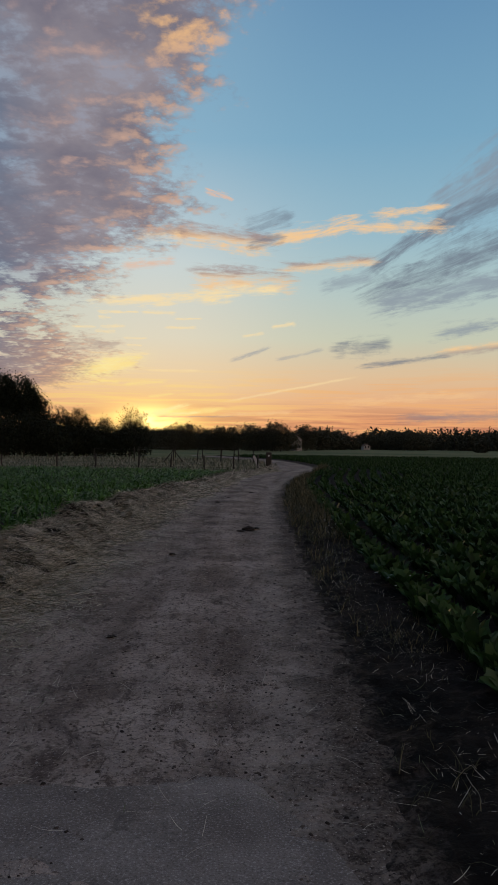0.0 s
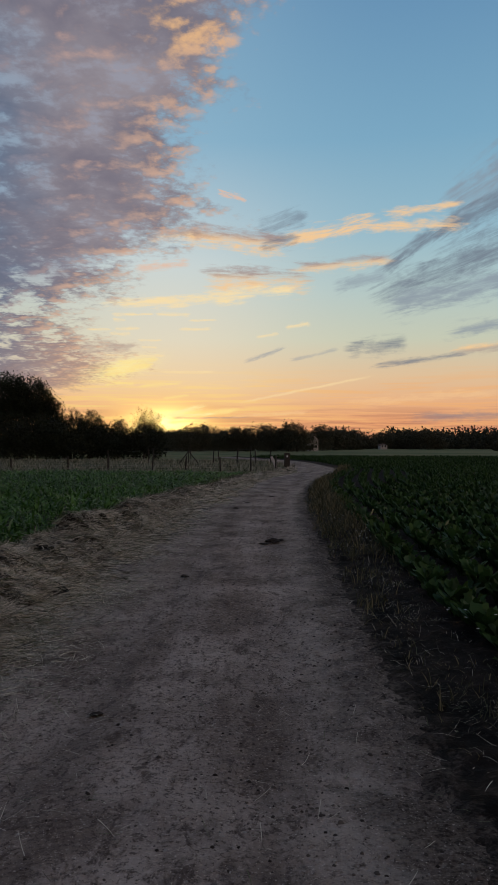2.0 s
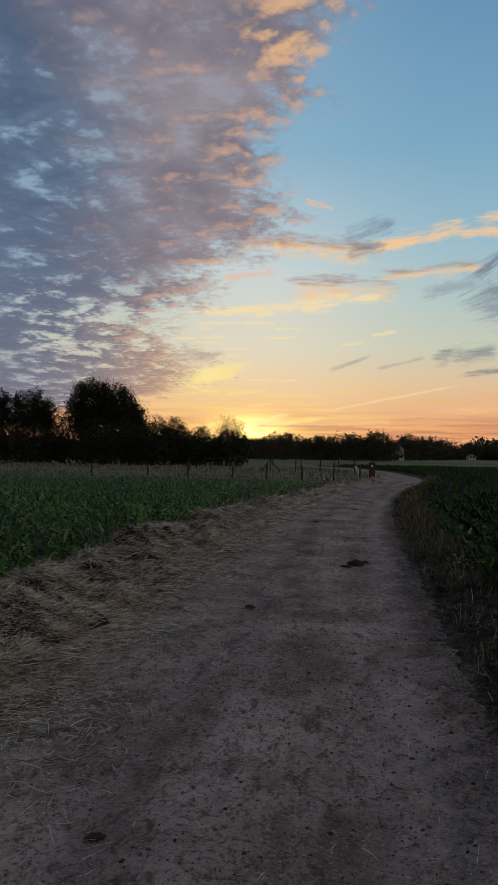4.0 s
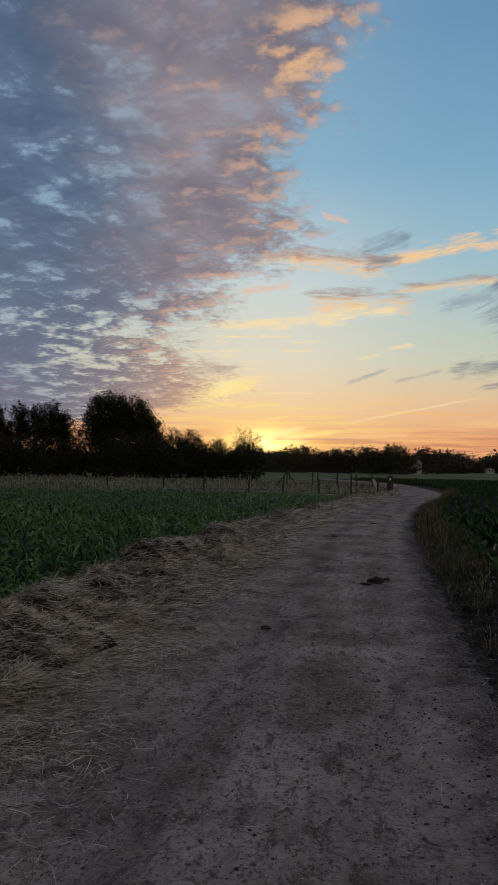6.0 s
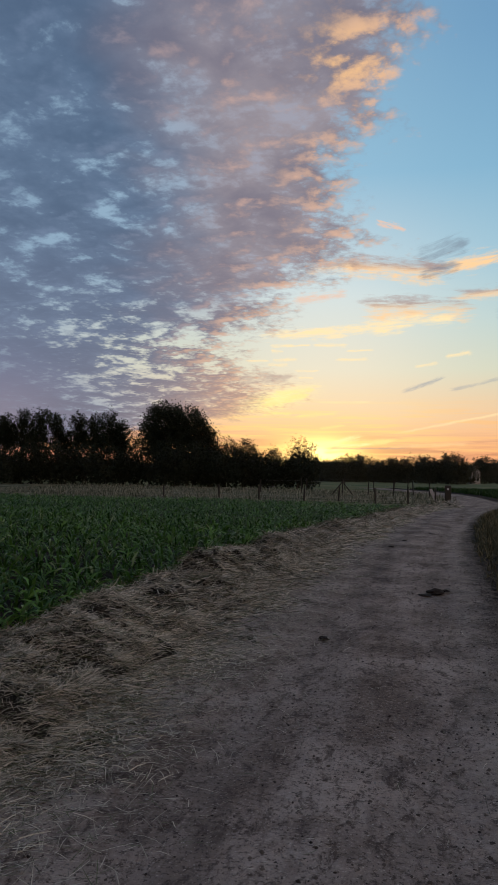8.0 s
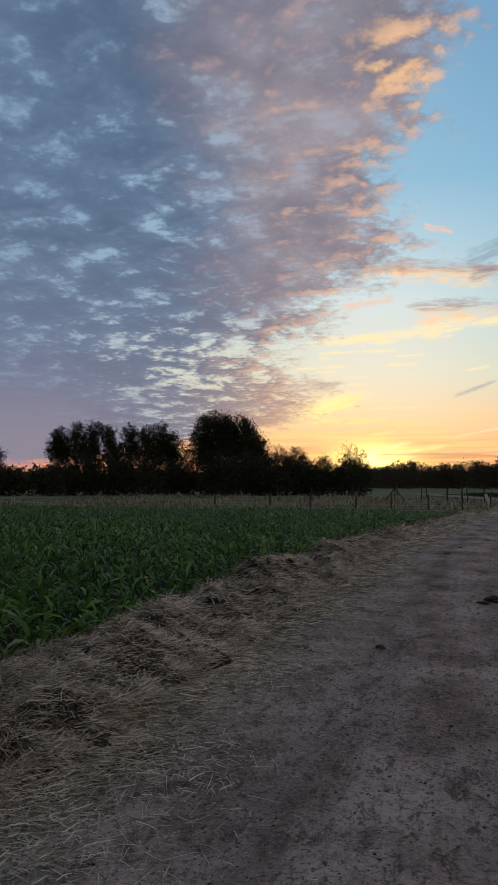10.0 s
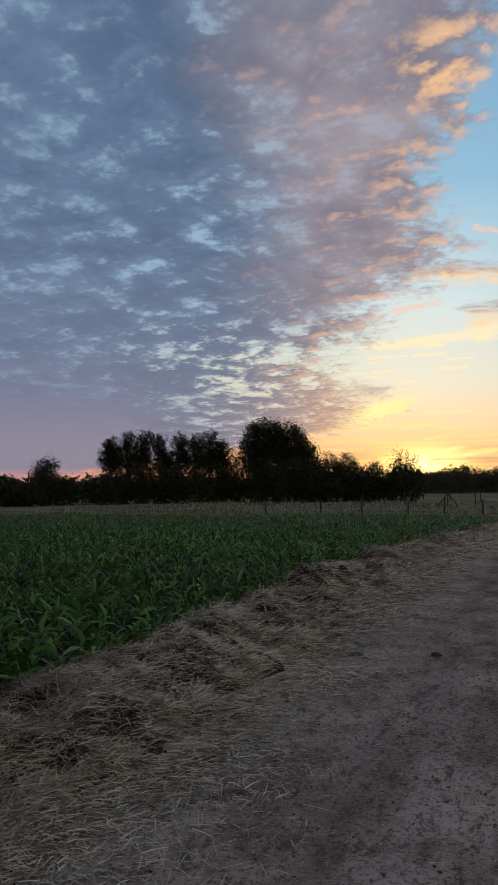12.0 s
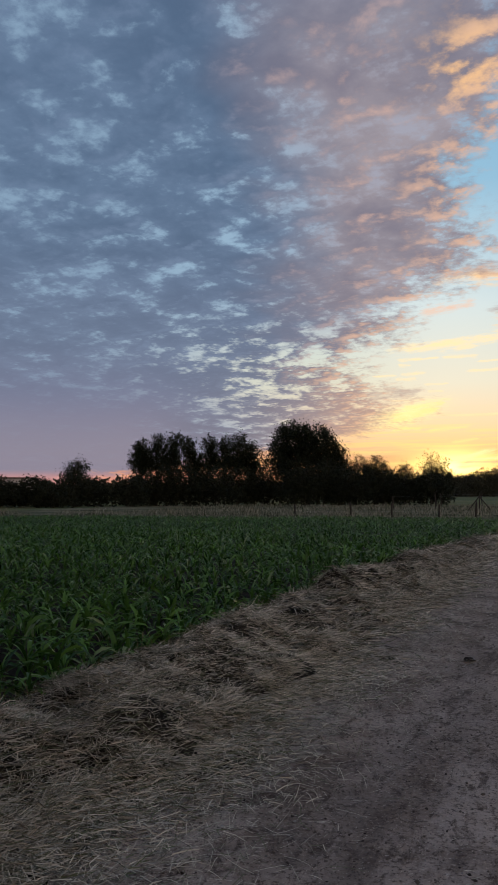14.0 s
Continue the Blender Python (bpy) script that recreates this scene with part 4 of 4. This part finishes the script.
def limbs_of(height, radius, seed, lobes, lean=0.0, trunks=1):
    r = np.random.default_rng(seed + 5)
    soup = Soup()
    for k in range(trunks):
        foot = r.normal(0, 0.35, 2) * (trunks > 1)
        top = height * 0.8
        zs = np.linspace(-0.12, top, 7)
        sway = np.cumsum(r.normal(0, 0.05, (7, 2)), axis=0) * height * 0.06
        pts = [(foot[0] + sway[i, 0] + lean * z, foot[1] + sway[i, 1], z) for i, z in enumerate(zs)]
        soup.add(*tube(pts, np.linspace(radius, radius * 0.15, 7), 7))
        for lx, ly, lz, rw, rh, _ in lobes:
            i = int(np.clip(np.searchsorted(zs, lz * 0.55), 1, 5))
            start = np.array(pts[i])
            for _ in range(3):
                end = np.array([lx, ly, lz]) + r.normal(0, 0.45, 3) * (rw, rw, rh)
                mid = (start + end) / 2 + r.normal(0, 0.15, 3) * rw + (0, 0, 0.1 * rw)
                soup.add(*tube([start, mid, end], [radius * 0.4, radius * 0.22, radius * 0.06], 5))
    return soup


def tree(kind, label, place, lobes, leaves, leaf_size, radius, seed, material, hollow=0.45, group="", trunks=1, category="tree"):
    height = max(l[2] + l[4] for l in lobes)
    root = thing(kind, label, category, group, at=(place[0], place[1], place[2] if len(place) > 2 else -0.06))
    under("trunk", limbs_of(height, radius, seed, lobes, trunks=trunks).mesh("trunk", M_BARK, True), root)
    under("crown", mesh_of("crown", *crown_of(lobes, leaves, leaf_size, seed, hollow, 20 if leaves > 5000 else 6), material), root)
    return root


def bearing(az, dist):
    """A place seen from the walk's last stand, degrees to the right of +y."""
    a = radians(az)
    return -0.2 + dist * math.sin(a), 3.7 + dist * math.cos(a)


def rise(el, dist):
    return 1.65 + dist * math.tan(radians(el))


def build_near_trees():
    # the row of slender trees, bare of leaves low down
    for k, (az, el, dist) in enumerate(((-30.4, 4.1, 100), (-29.2, 4.4, 101), (-28.0, 4.5, 100), (-26.7, 4.25, 102), (-25.4, 4.35, 103), (-24.2, 4.3, 101), (-23.1, 4.5, 103), (-22.1, 3.9, 104))):
        h = rise(el, dist)
        r = np.random.default_rng(200 + k)
        lobes = [(r.normal(0, 0.3), r.normal(0, 0.4), h * 0.80, 1.25, h * 0.20, 1.0), (r.normal(-0.3, 0.3), r.normal(0, 0.6), h * 0.62, 1.55, h * 0.2, 1.3),
                 (r.normal(0.3, 0.3), r.normal(0, 0.6), h * 0.55, 1.5, h * 0.17, 0.9), (r.normal(0, 0.5), 0, h * 0.36, 1.1, h * 0.16, 0.4)]
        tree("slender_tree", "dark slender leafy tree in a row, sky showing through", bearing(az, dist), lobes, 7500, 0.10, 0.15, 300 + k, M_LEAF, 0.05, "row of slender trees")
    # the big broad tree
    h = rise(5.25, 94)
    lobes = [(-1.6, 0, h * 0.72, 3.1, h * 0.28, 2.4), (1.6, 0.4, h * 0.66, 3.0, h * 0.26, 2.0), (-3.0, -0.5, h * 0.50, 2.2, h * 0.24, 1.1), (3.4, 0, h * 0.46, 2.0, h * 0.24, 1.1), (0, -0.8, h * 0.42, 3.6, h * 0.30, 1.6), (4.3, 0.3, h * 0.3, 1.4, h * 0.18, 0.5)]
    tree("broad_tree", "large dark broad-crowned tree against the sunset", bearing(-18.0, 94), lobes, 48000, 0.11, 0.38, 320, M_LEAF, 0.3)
    # a thin sparse one beside it
    h = rise(3.7, 97)
    tree("thin_tree", "thin sparse young tree between bigger trees", bearing(-21.35, 97), [(0, 0, h * 0.72, 1.0, h * 0.26, 1), (0.2, 0, h * 0.5, 0.9, h * 0.2, 1)], 1200, 0.085, 0.07, 321, M_LEAF, 0.05)
    # round and feathery trees towards the sun
    for k, (az, el, dist, wide, n, hollow) in enumerate(((-14.3, 2.7, 93, 1.5, 2200, 0.3), (-12.9, 2.55, 95, 1.9, 4200, 0.35), (-10.9, 2.35, 97, 1.2, 900, 0.05), (-9.0, 3.0, 98, 1.9, 1500, 0.02), (-8.2, 2.55, 99, 1.3, 750, 0.02))):
        h = rise(el, dist)
        lobes = [(0, 0, h * 0.68, wide, h * 0.32, 1.2), (-wide * 0.4, 0.2, h * 0.45, wide * 0.9, h * 0.26, 0.8), (wide * 0.5, -0.2, h * 0.42, wide * 0.8, h * 0.24, 0.8)]
        tree("feathery_tree" if hollow < 0.1 else "round_tree", "sparse feathery tree with glowing sunset behind it" if hollow < 0.1 else "rounded dark leafy tree in the hedge", bearing(az, dist), lobes, n * 3, 0.078, 0.15, 330 + k, M_LEAF, hollow, trunks=2)
    h = rise(2.6, 92)
    tree("small_tree", "small open-crowned dark tree standing free", bearing(-35.0, 92), [(0, 0, h * 0.72, 1.6, h * 0.27, 1.3), (-0.8, 0, h * 0.55, 1.2, h * 0.2, 0.7), (0.8, 0, h * 0.5, 1.2, h * 0.22, 0.7)], 6000, 0.082, 0.14, 345, M_LEAF, 0.15)
    # thicket below them
    spots = []
    az = -62.0
    r = np.random.default_rng(9)
    while az < -7.4:
        if not -33.2 < az < -31.6:
            el = 1.15 if az < -33 else np.interp(az, [-33, -30, -27, -21, -18, -14, -11, -8.6, -7.4], [1.5, 1.9, 1.9, 2.1, 2.2, 2.0, 1.75, 1.5, 1.0])
            spots.append((az, el + r.uniform(-0.6, 0.35), r.uniform(84, 92)))
        az += r.uniform(1.0, 1.7)
    for k, (az, el, dist) in enumerate(spots):
        h = max(rise(el, dist), 1.5)
        w = r.uniform(1.6, 2.4)
        lobes = [(0, 0, h * 0.58, w, h * 0.42, 1.4), (-w * 0.6, -0.5, h * 0.34, w * 0.9, h * 0.34, 1.0), (w * 0.6, -0.3, h * 0.32, w * 0.9, h * 0.32, 1.0)]
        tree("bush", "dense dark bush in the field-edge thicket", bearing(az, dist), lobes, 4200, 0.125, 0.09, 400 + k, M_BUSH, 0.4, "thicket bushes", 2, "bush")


build_near_trees()


def build_far_trees():
    r = np.random.default_rng(77)
    # the nearer line of trees to both sides of the track
    spots = [(az, np.interp(az, [-8, -5, -3.5, -1.7, 0, 2, 3.3], [1.55, 1.55, 1.5, 1.8, 1.6, 1.9, 1.6]) + r.uniform(-0.4, 0.12), r.uniform(205, 240)) for az in np.linspace(-8.2, 3.1, 22) + r.uniform(-0.28, 0.28, 22)]
    spots += [(4.35, 1.75, 260)]
    for k, (az, el, dist) in enumerate(spots):
        h = rise(el, dist)
        w = r.uniform(1.5, 3.6) if az < 3.5 else 2.7
        lobes = [(0, 0, h * 0.66, w, h * 0.34, 1.3), (-w * 0.5, 0, h * 0.42, w * 0.9, h * 0.34, 1.0), (w * 0.5, 0, h * 0.40, w * 0.9, h * 0.34, 1.0), (0, -0.6, h * 0.15, w * 1.2, h * 0.2, 0.9)]
        tree("meadow_tree", "dark rounded tree in the line behind the meadow", bearing(az, dist), lobes, 3400, 0.21, 0.22, 500 + k, M_HAZED_LEAF, 0.4, "trees behind the meadow")
    # clump and single trees out on the plain
    for k, (az, el, dist, w) in enumerate(((7.6, 0.75, 400, 4), (8.9, 1.0, 415, 5), (10.0, 0.9, 420, 5), (11.0, 1.1, 415, 5.5), (11.8, 1.2, 410, 5.5), (12.5, 0.95, 415, 4.5), (5.9, 1.0, 330, 4.2), (6.7, 0.8, 340, 4), (17.0, 0.55, 300, 2.2), (5.2, 1.2, 300, 3.5))):
        h = rise(el, dist)
        lobes = [(0, 0, h * 0.6, w, h * 0.4, 1.3), (-w * 0.5, 0, h * 0.38, w * 0.9, h * 0.34, 1.0), (w * 0.5, 0, h * 0.36, w * 0.9, h * 0.34, 1.0), (0, -0.6, h * 0.15, w * 1.15, h * 0.2, 0.9)]
        tree("plain_tree", "dark spreading tree far out on the plain", bearing(az, dist), lobes, 3000, 0.40, 0.25, 560 + k, M_HAZED_LEAF, 0.4, "trees on the plain")
    # woods on the far rise
    soup, stems = Soup(), Soup()
    for k in range(600):
        layer = k % 3
        az = r.uniform(-62, 36) if k < 420 else r.uniform(3, 34)
        dist = (r.uniform(455, 500), r.uniform(540, 600), r.uniform(800, 900))[layer] if az > 3 else r.uniform(330, 520)
        if layer < 2 and 6.8 < az < 8.6:
            continue
        x, y = bearing(az, dist)
        far = min(max((y - 620) / 500, 0), 1)
        z = -0.06 + 6.0 * far * far * (3 - 2 * far)
        h = (r.uniform(9, 13), r.uniform(13, 16.5), r.uniform(14, 19))[layer] if az > 3 else r.uniform(6, 9)
        w = r.uniform(5, 8)
        v, f = crown_of([(0, 0, h * 0.62, w, h * 0.38, 1.2), (w * 0.6, 0, h * 0.4, w, h * 0.38, 1), (-w * 0.5, -1, h * 0.3, w, h * 0.3, 1), (0, -1, h * 0.12, w * 1.2, h * 0.16, 0.7)], 310, 0.85, 900 + k, 0.5)
        soup.add(v + np.array([x, y, z]), f)
        stems.add(*tube([(x, y, z - 0.3), (x, y, z + h * 0.6)], [0.4, 0.2], 5))
    woods = thing("far_woods", "long dark line of woods on the horizon", "woods", kind="stuff")
    under("leaf_mass", soup.mesh("leaf_mass", M_HAZED_LEAF), woods)
    under("stems", stems.mesh("stems", M_BARK), woods)


build_far_trees()


# ---- buildings far off ----
def house(az, dist, wide, deep, eaves, ridge, label, turn=0.0, storeys=1):
    x, y = bearing(az, dist)
    root = thing("house", label, "house", at=(x, y, -0.06))
    root.rotation_euler = (0, 0, radians(turn))
    w, d = wide / 2, deep / 2
    bm = bmesh.new()
    loop = [(-w, -d), (w, -d), (w, d), (-w, d)]
    low = [bm.verts.new((px, py, -0.3)) for px, py in loop]
    top = [bm.verts.new((px, py, eaves)) for px, py in loop]
    peak = [bm.verts.new((0, -d, ridge)), bm.verts.new((0, d, ridge))]
    for i in range(4):
        bm.faces.new((low[i], low[(i + 1) % 4], top[(i + 1) % 4], top[i]))
    bm.faces.new((top[0], top[1], peak[0]))
    bm.faces.new((top[2], top[3], peak[1]))
    me = bpy.data.meshes.new("wall")
    bm.to_mesh(me)
    bm.free()
    me.materials.append(M_WALL)
    under("wall", me, root)
    soup = Soup()
    for s in (-1, 1):
        o, t = s * (w + 0.35), 0.18
        drop = eaves - (ridge - eaves) / w * 0.35
        q = [(0, -d - 0.3, ridge + t), (o, -d - 0.3, drop + t), (o, d + 0.3, drop + t), (0, d + 0.3, ridge + t)]
        q += [(px, py, pz - t + 0.02) for px, py, pz in q]
        soup.add(q, [(0, 1, 2, 3), (4, 7, 6, 5), (0, 4, 5, 1), (1, 5, 6, 2), (2, 6, 7, 3), (3, 7, 4, 0)])
    under("roof", soup.mesh("roof", M_ROOF), root)
    for k in range(storeys):
        for px in (-w * 0.45, w * 0.45):
            z = 0.9 + 2.6 * k
            v, f = box(px - 0.45, -d - 0.04, z, px + 0.45, -d + 0.05, z + 1.2)
            win = under("window", mesh_of("window", v, f, M_PAINT), root)
            v, f = box(px - 0.36, -d - 0.05, z + 0.09, px + 0.36, -d + 0.02, z + 1.11)
            under("pane", mesh_of("pane", v, f, M_GLASS), win)
    v, f = box(w * 0.3, -0.3, ridge - 0.9, w * 0.3 + 0.5, 0.3, ridge + 0.7)
    under("chimney", mesh_of("chimney", v, f, M_ROOF), root)
    return root


house(3.62, 250, 2.7, 5.0, 3.6, 4.9, "pale narrow gabled house between dark trees", 8, 1)
house(7.05, 380, 3.6, 4.0, 2.6, 3.4, "small pale shed beside far trees", -15)
house(8.75, 385, 3.4, 4.0, 1.9, 2.6, "low pale shed under far trees", 10)


def build_warehouse():
    x, y = bearing(-39.2, 260)
    root = thing("warehouse", "long flat-roofed pale industrial building behind trees", "building", at=(x, y, -0.06))
    root.rotation_euler = (0, 0, radians(39))
    under("wall", mesh_of("wall", *box(-6, -9, -0.3, 6, 9, 6.0), M_WALL), root)
    under("roof", mesh_of("roof", *box(-6.2, -9.2, 6.0, 6.2, 9.2, 6.35), M_ROOF), root)
    for k in range(5):
        px = -4.8 + 2.4 * k
        under("window", mesh_of("window", *box(px - 0.8, -9.06, 3.6, px + 0.8, -8.95, 4.7), M_GLASS), root)


build_warehouse()


# ---- fences and marker posts ----
def post_mesh(height, radius, seed):
    r = np.random.default_rng(seed)
    zs = np.array([-0.35, 0.0, height * 0.5, height - 0.05, height])
    pts = [(r.normal(0, 0.008), r.normal(0, 0.008), z) for z in zs]
    v, f = tube(pts, [radius * 1.05, radius, radius * 0.98, radius * 0.95, radius * 0.6], 8)
    top = len(v) - 8
    cap = [(top, top + 1, top + 6, top + 7), (top + 1, top + 2, top + 5, top + 6), (top + 2, top + 3, top + 4, top + 5)]
    return mesh_of("post", v, np.concatenate([f, cap]), M_WOOD, True)


def fence(label, spots, height, braces=()):
    root = thing("fence", label, "fence", at=(spots[0][0], spots[0][1], -0.06))
    ox, oy = spots[0]
    for k, (x, y) in enumerate(spots):
        ob = under("post", post_mesh(height * (0.9 + 0.2 * ((k * 37) % 10) / 10), 0.055, 700 + k), root)
        ob.location = (x - ox, y - oy, 0)
        ob.rotation_euler = (radians(((k * 53) % 9) - 4), radians(((k * 29) % 9) - 4), 0)
        if k in braces:
            for s in (-1, 1):
                v, f = tube([(0, 0, height * 0.85), (s * 0.9, 0, 0.0)], [0.05, 0.05], 6)
                b = under("brace", mesh_of("brace", v, f, M_WOOD), root)
                b.location = (x - ox, y - oy, 0)
    for z in (0.45, 0.85):
        for (x0, y0), (x1, y1) in zip(spots, spots[1:]):
            p, q = np.array([x0 - ox, y0 - oy, height * z]), np.array([x1 - ox, y1 - oy, height * z])
            v, f = tube([p, (p + q) / 2 - (0, 0, 0.04), q], [0.0025] * 3, 4)
            under("wire", mesh_of("wire", v, f, M_WIRE), root)
    return root


fence("weathered wooden post and wire fence along the pasture", [(-15.6, 48.6), (-12.2, 49.0), (-9.8, 49.3), (-7.1, 49.6), (-5.1, 50.2), (-2.9, 50.5), (-1.0, 51.2), (0.6, 51.6)], 0.95)
fence("old wooden fence with braced post across the pasture", [(-14.0, 70.0), (-10.4, 70.0), (-6.8, 69.5), (-4.7, 70.5), (-2.55, 70.0), (-0.9, 70.5), (0.4, 67.0)], 1.35, braces=(2,))
fence("far wooden fence at the back of the pasture", [(-12.0, 84.0), (-8.0, 84.0), (-5.0, 83.0), (-3.0, 82.0), (-1.6, 81.0)], 1.5)


def build_markers():
    post = thing("marker_post", "stout dark wooden post with white reflector by bend", "post", at=(1.35, 52.0, -0.06))
    v, f = box(-0.19, -0.13, -0.3, 0.19, 0.13, 1.2)
    under("body", bevelled(mesh_of("body", v, f, M_WOOD), 0.03), post)
    v, f = box(-0.045, -0.142, 0.92, 0.045, -0.128, 1.03)
    under("reflector", bevelled(mesh_of("reflector", v, f, M_PAINT), 0.004), post, "small white reflector plate")
    board = thing("leaning_board", "pale leaning board beside the dark post", "board", at=(0.75, 52.3, -0.06))
    board.rotation_euler = (radians(-8), radians(-24), 0)
    v, f = box(-0.085, -0.03, -0.1, 0.085, 0.03, 1.05)
    under("plank", bevelled(mesh_of("plank", v, f, M_WALL), 0.01), board)


build_markers()


# ---- small things on the track ----
def build_clods():
    def clod(x, y, wide, tall, seed):
        bm = bmesh.new()
        bmesh.ops.create_icosphere(bm, subdivisions=3, radius=1.0)
        for v in bm.verts:
            n = noise.fractal(v.co * 1.4 + Vector((seed, 0, 0)), 1.0, 2.0, 4)
            v.co = v.co * (1 + 0.45 * n)
            v.co = Vector((v.co.x * wide * 0.38, v.co.y * wide * 0.3, max(v.co.z, -0.35) * tall * 0.42))
        me = bpy.data.meshes.new("dirt_clod")
        bm.to_mesh(me)
        bm.free()
        me.materials.append(M_CLOD)
        ob = new("dirt_clod", me)
        ob.location, ob.rotation_euler = (x, y, 0.004 + tall * 0.13), (0, 0, seed)
        tagged(ob, "dark clod of earth lying on the track", "clod", "clods on the track")

    clod(0.02, 14.72, 0.34, 0.10, 1)
    clod(0.16, 14.9, 0.16, 0.05, 2)
    clod(-0.12, 14.45, 0.26, 0.03, 3)
    clod(-1.82, 10.98, 0.22, 0.05, 4)
    clod(-1.70, 10.85, 0.12, 0.04, 5)
    clod(-1.10, 11.25, 0.13, 0.045, 6)
    clod(-1.12, 6.42, 0.10, 0.03, 7)
    clod(-0.85, 21.5, 0.20, 0.04, 8)
    clod(0.10, 26.0, 0.22, 0.04, 9)
    clod(-0.6, 23.4, 0.16, 0.03, 10)

    def pebbles(name, label, category, count, y0, y1, size, mat, seed, edge=False):
        r = np.random.default_rng(seed)
        y = y0 + (y1 - y0) * r.random(count) ** 1.4
        u = r.beta(4, 1.2, count) if edge else r.random(count)
        x = road_left(y) * (1 - u) + (road_right(y) + 0.25) * u
        patch = field_noise(x, y, 1.1, seed, 3)
        keep = patch > r.uniform(-0.8, 0.8, count)
        x, y, u = x[keep], y[keep], u[keep]
        n = len(x)
        s = size * np.minimum(r.gamma(2.2, 0.45, n), 2.6)
        corner = np.array([(-1, -1, -0.3), (1, -1, -0.3), (1, 1, -0.3), (-1, 1, -0.3), (-0.6, -0.5, 0.6), (0.5, -0.6, 0.7), (0.6, 0.5, 0.55), (-0.5, 0.6, 0.65)])
        turn = r.uniform(0, 6.3, n)
        c, q = np.cos(turn)[:, None], np.sin(turn)[:, None]
        shape = corner[None] * (1 + r.normal(0, 0.22, (n, 8, 3))) * s[:, None, None] * 0.5
        vx = shape[..., 0] * c * 1.3 - shape[..., 1] * q
        vy = shape[..., 0] * q * 1.3 + shape[..., 1] * c
        z = road_height(x, y, road_share(x, y))
        verts = np.stack([vx + x[:, None], vy + y[:, None], shape[..., 2] + z[:, None] + s[:, None] * 0.1], -1).reshape(-1, 3)
        faces = np.array([(4, 5, 6, 7), (0, 1, 5, 4), (1, 2, 6, 5), (2, 3, 7, 6), (3, 0, 4, 7)])
        me = mesh_of(name, verts, (faces[None] + (np.arange(n) * 8)[:, None, None]).reshape(-1, 4), mat)
        tagged(new(name, me), label, category, kind="stuff")

    pebbles("pebbles", "small pale stones scattered over the track", "stones", 8000, 2.0, 26, 0.0045, M_PEBBLE, 121)
    pebbles("earth_crumbs", "dark crumbs of earth scattered over the track", "soil", 15000, 2.0, 24, 0.0055, M_CRUMB, 122)
    pebbles("edge_crumbs", "lumps of dry earth along the track edge", "soil", 8000, 2.0, 22, 0.0075, M_CRUMB, 123, True)


build_clods()


def build_flowers():
    r = np.random.default_rng(5)
    soup = Soup()
    for cx, cy, n in ((1.42, 13.6, 26), (1.3, 17.0, 10), (1.45, 8.0, 6)):
        at = np.stack([r.normal(cx, 0.12, n), r.normal(cy, 0.3, n), r.uniform(0.18, 0.34, n)], -1)
        for k in range(5):
            soup.add(*blades(at, np.full(n, k * 1.257), 0.35, 0.014, 0.012, 0.6, 2, [0.4, 1.0, 0.5]))
    tagged(new("wild_flowers", soup.mesh("wild_flowers", M_PETAL)), "small white wild flowers in the verge weeds", "flowers", kind="stuff")


build_flowers()
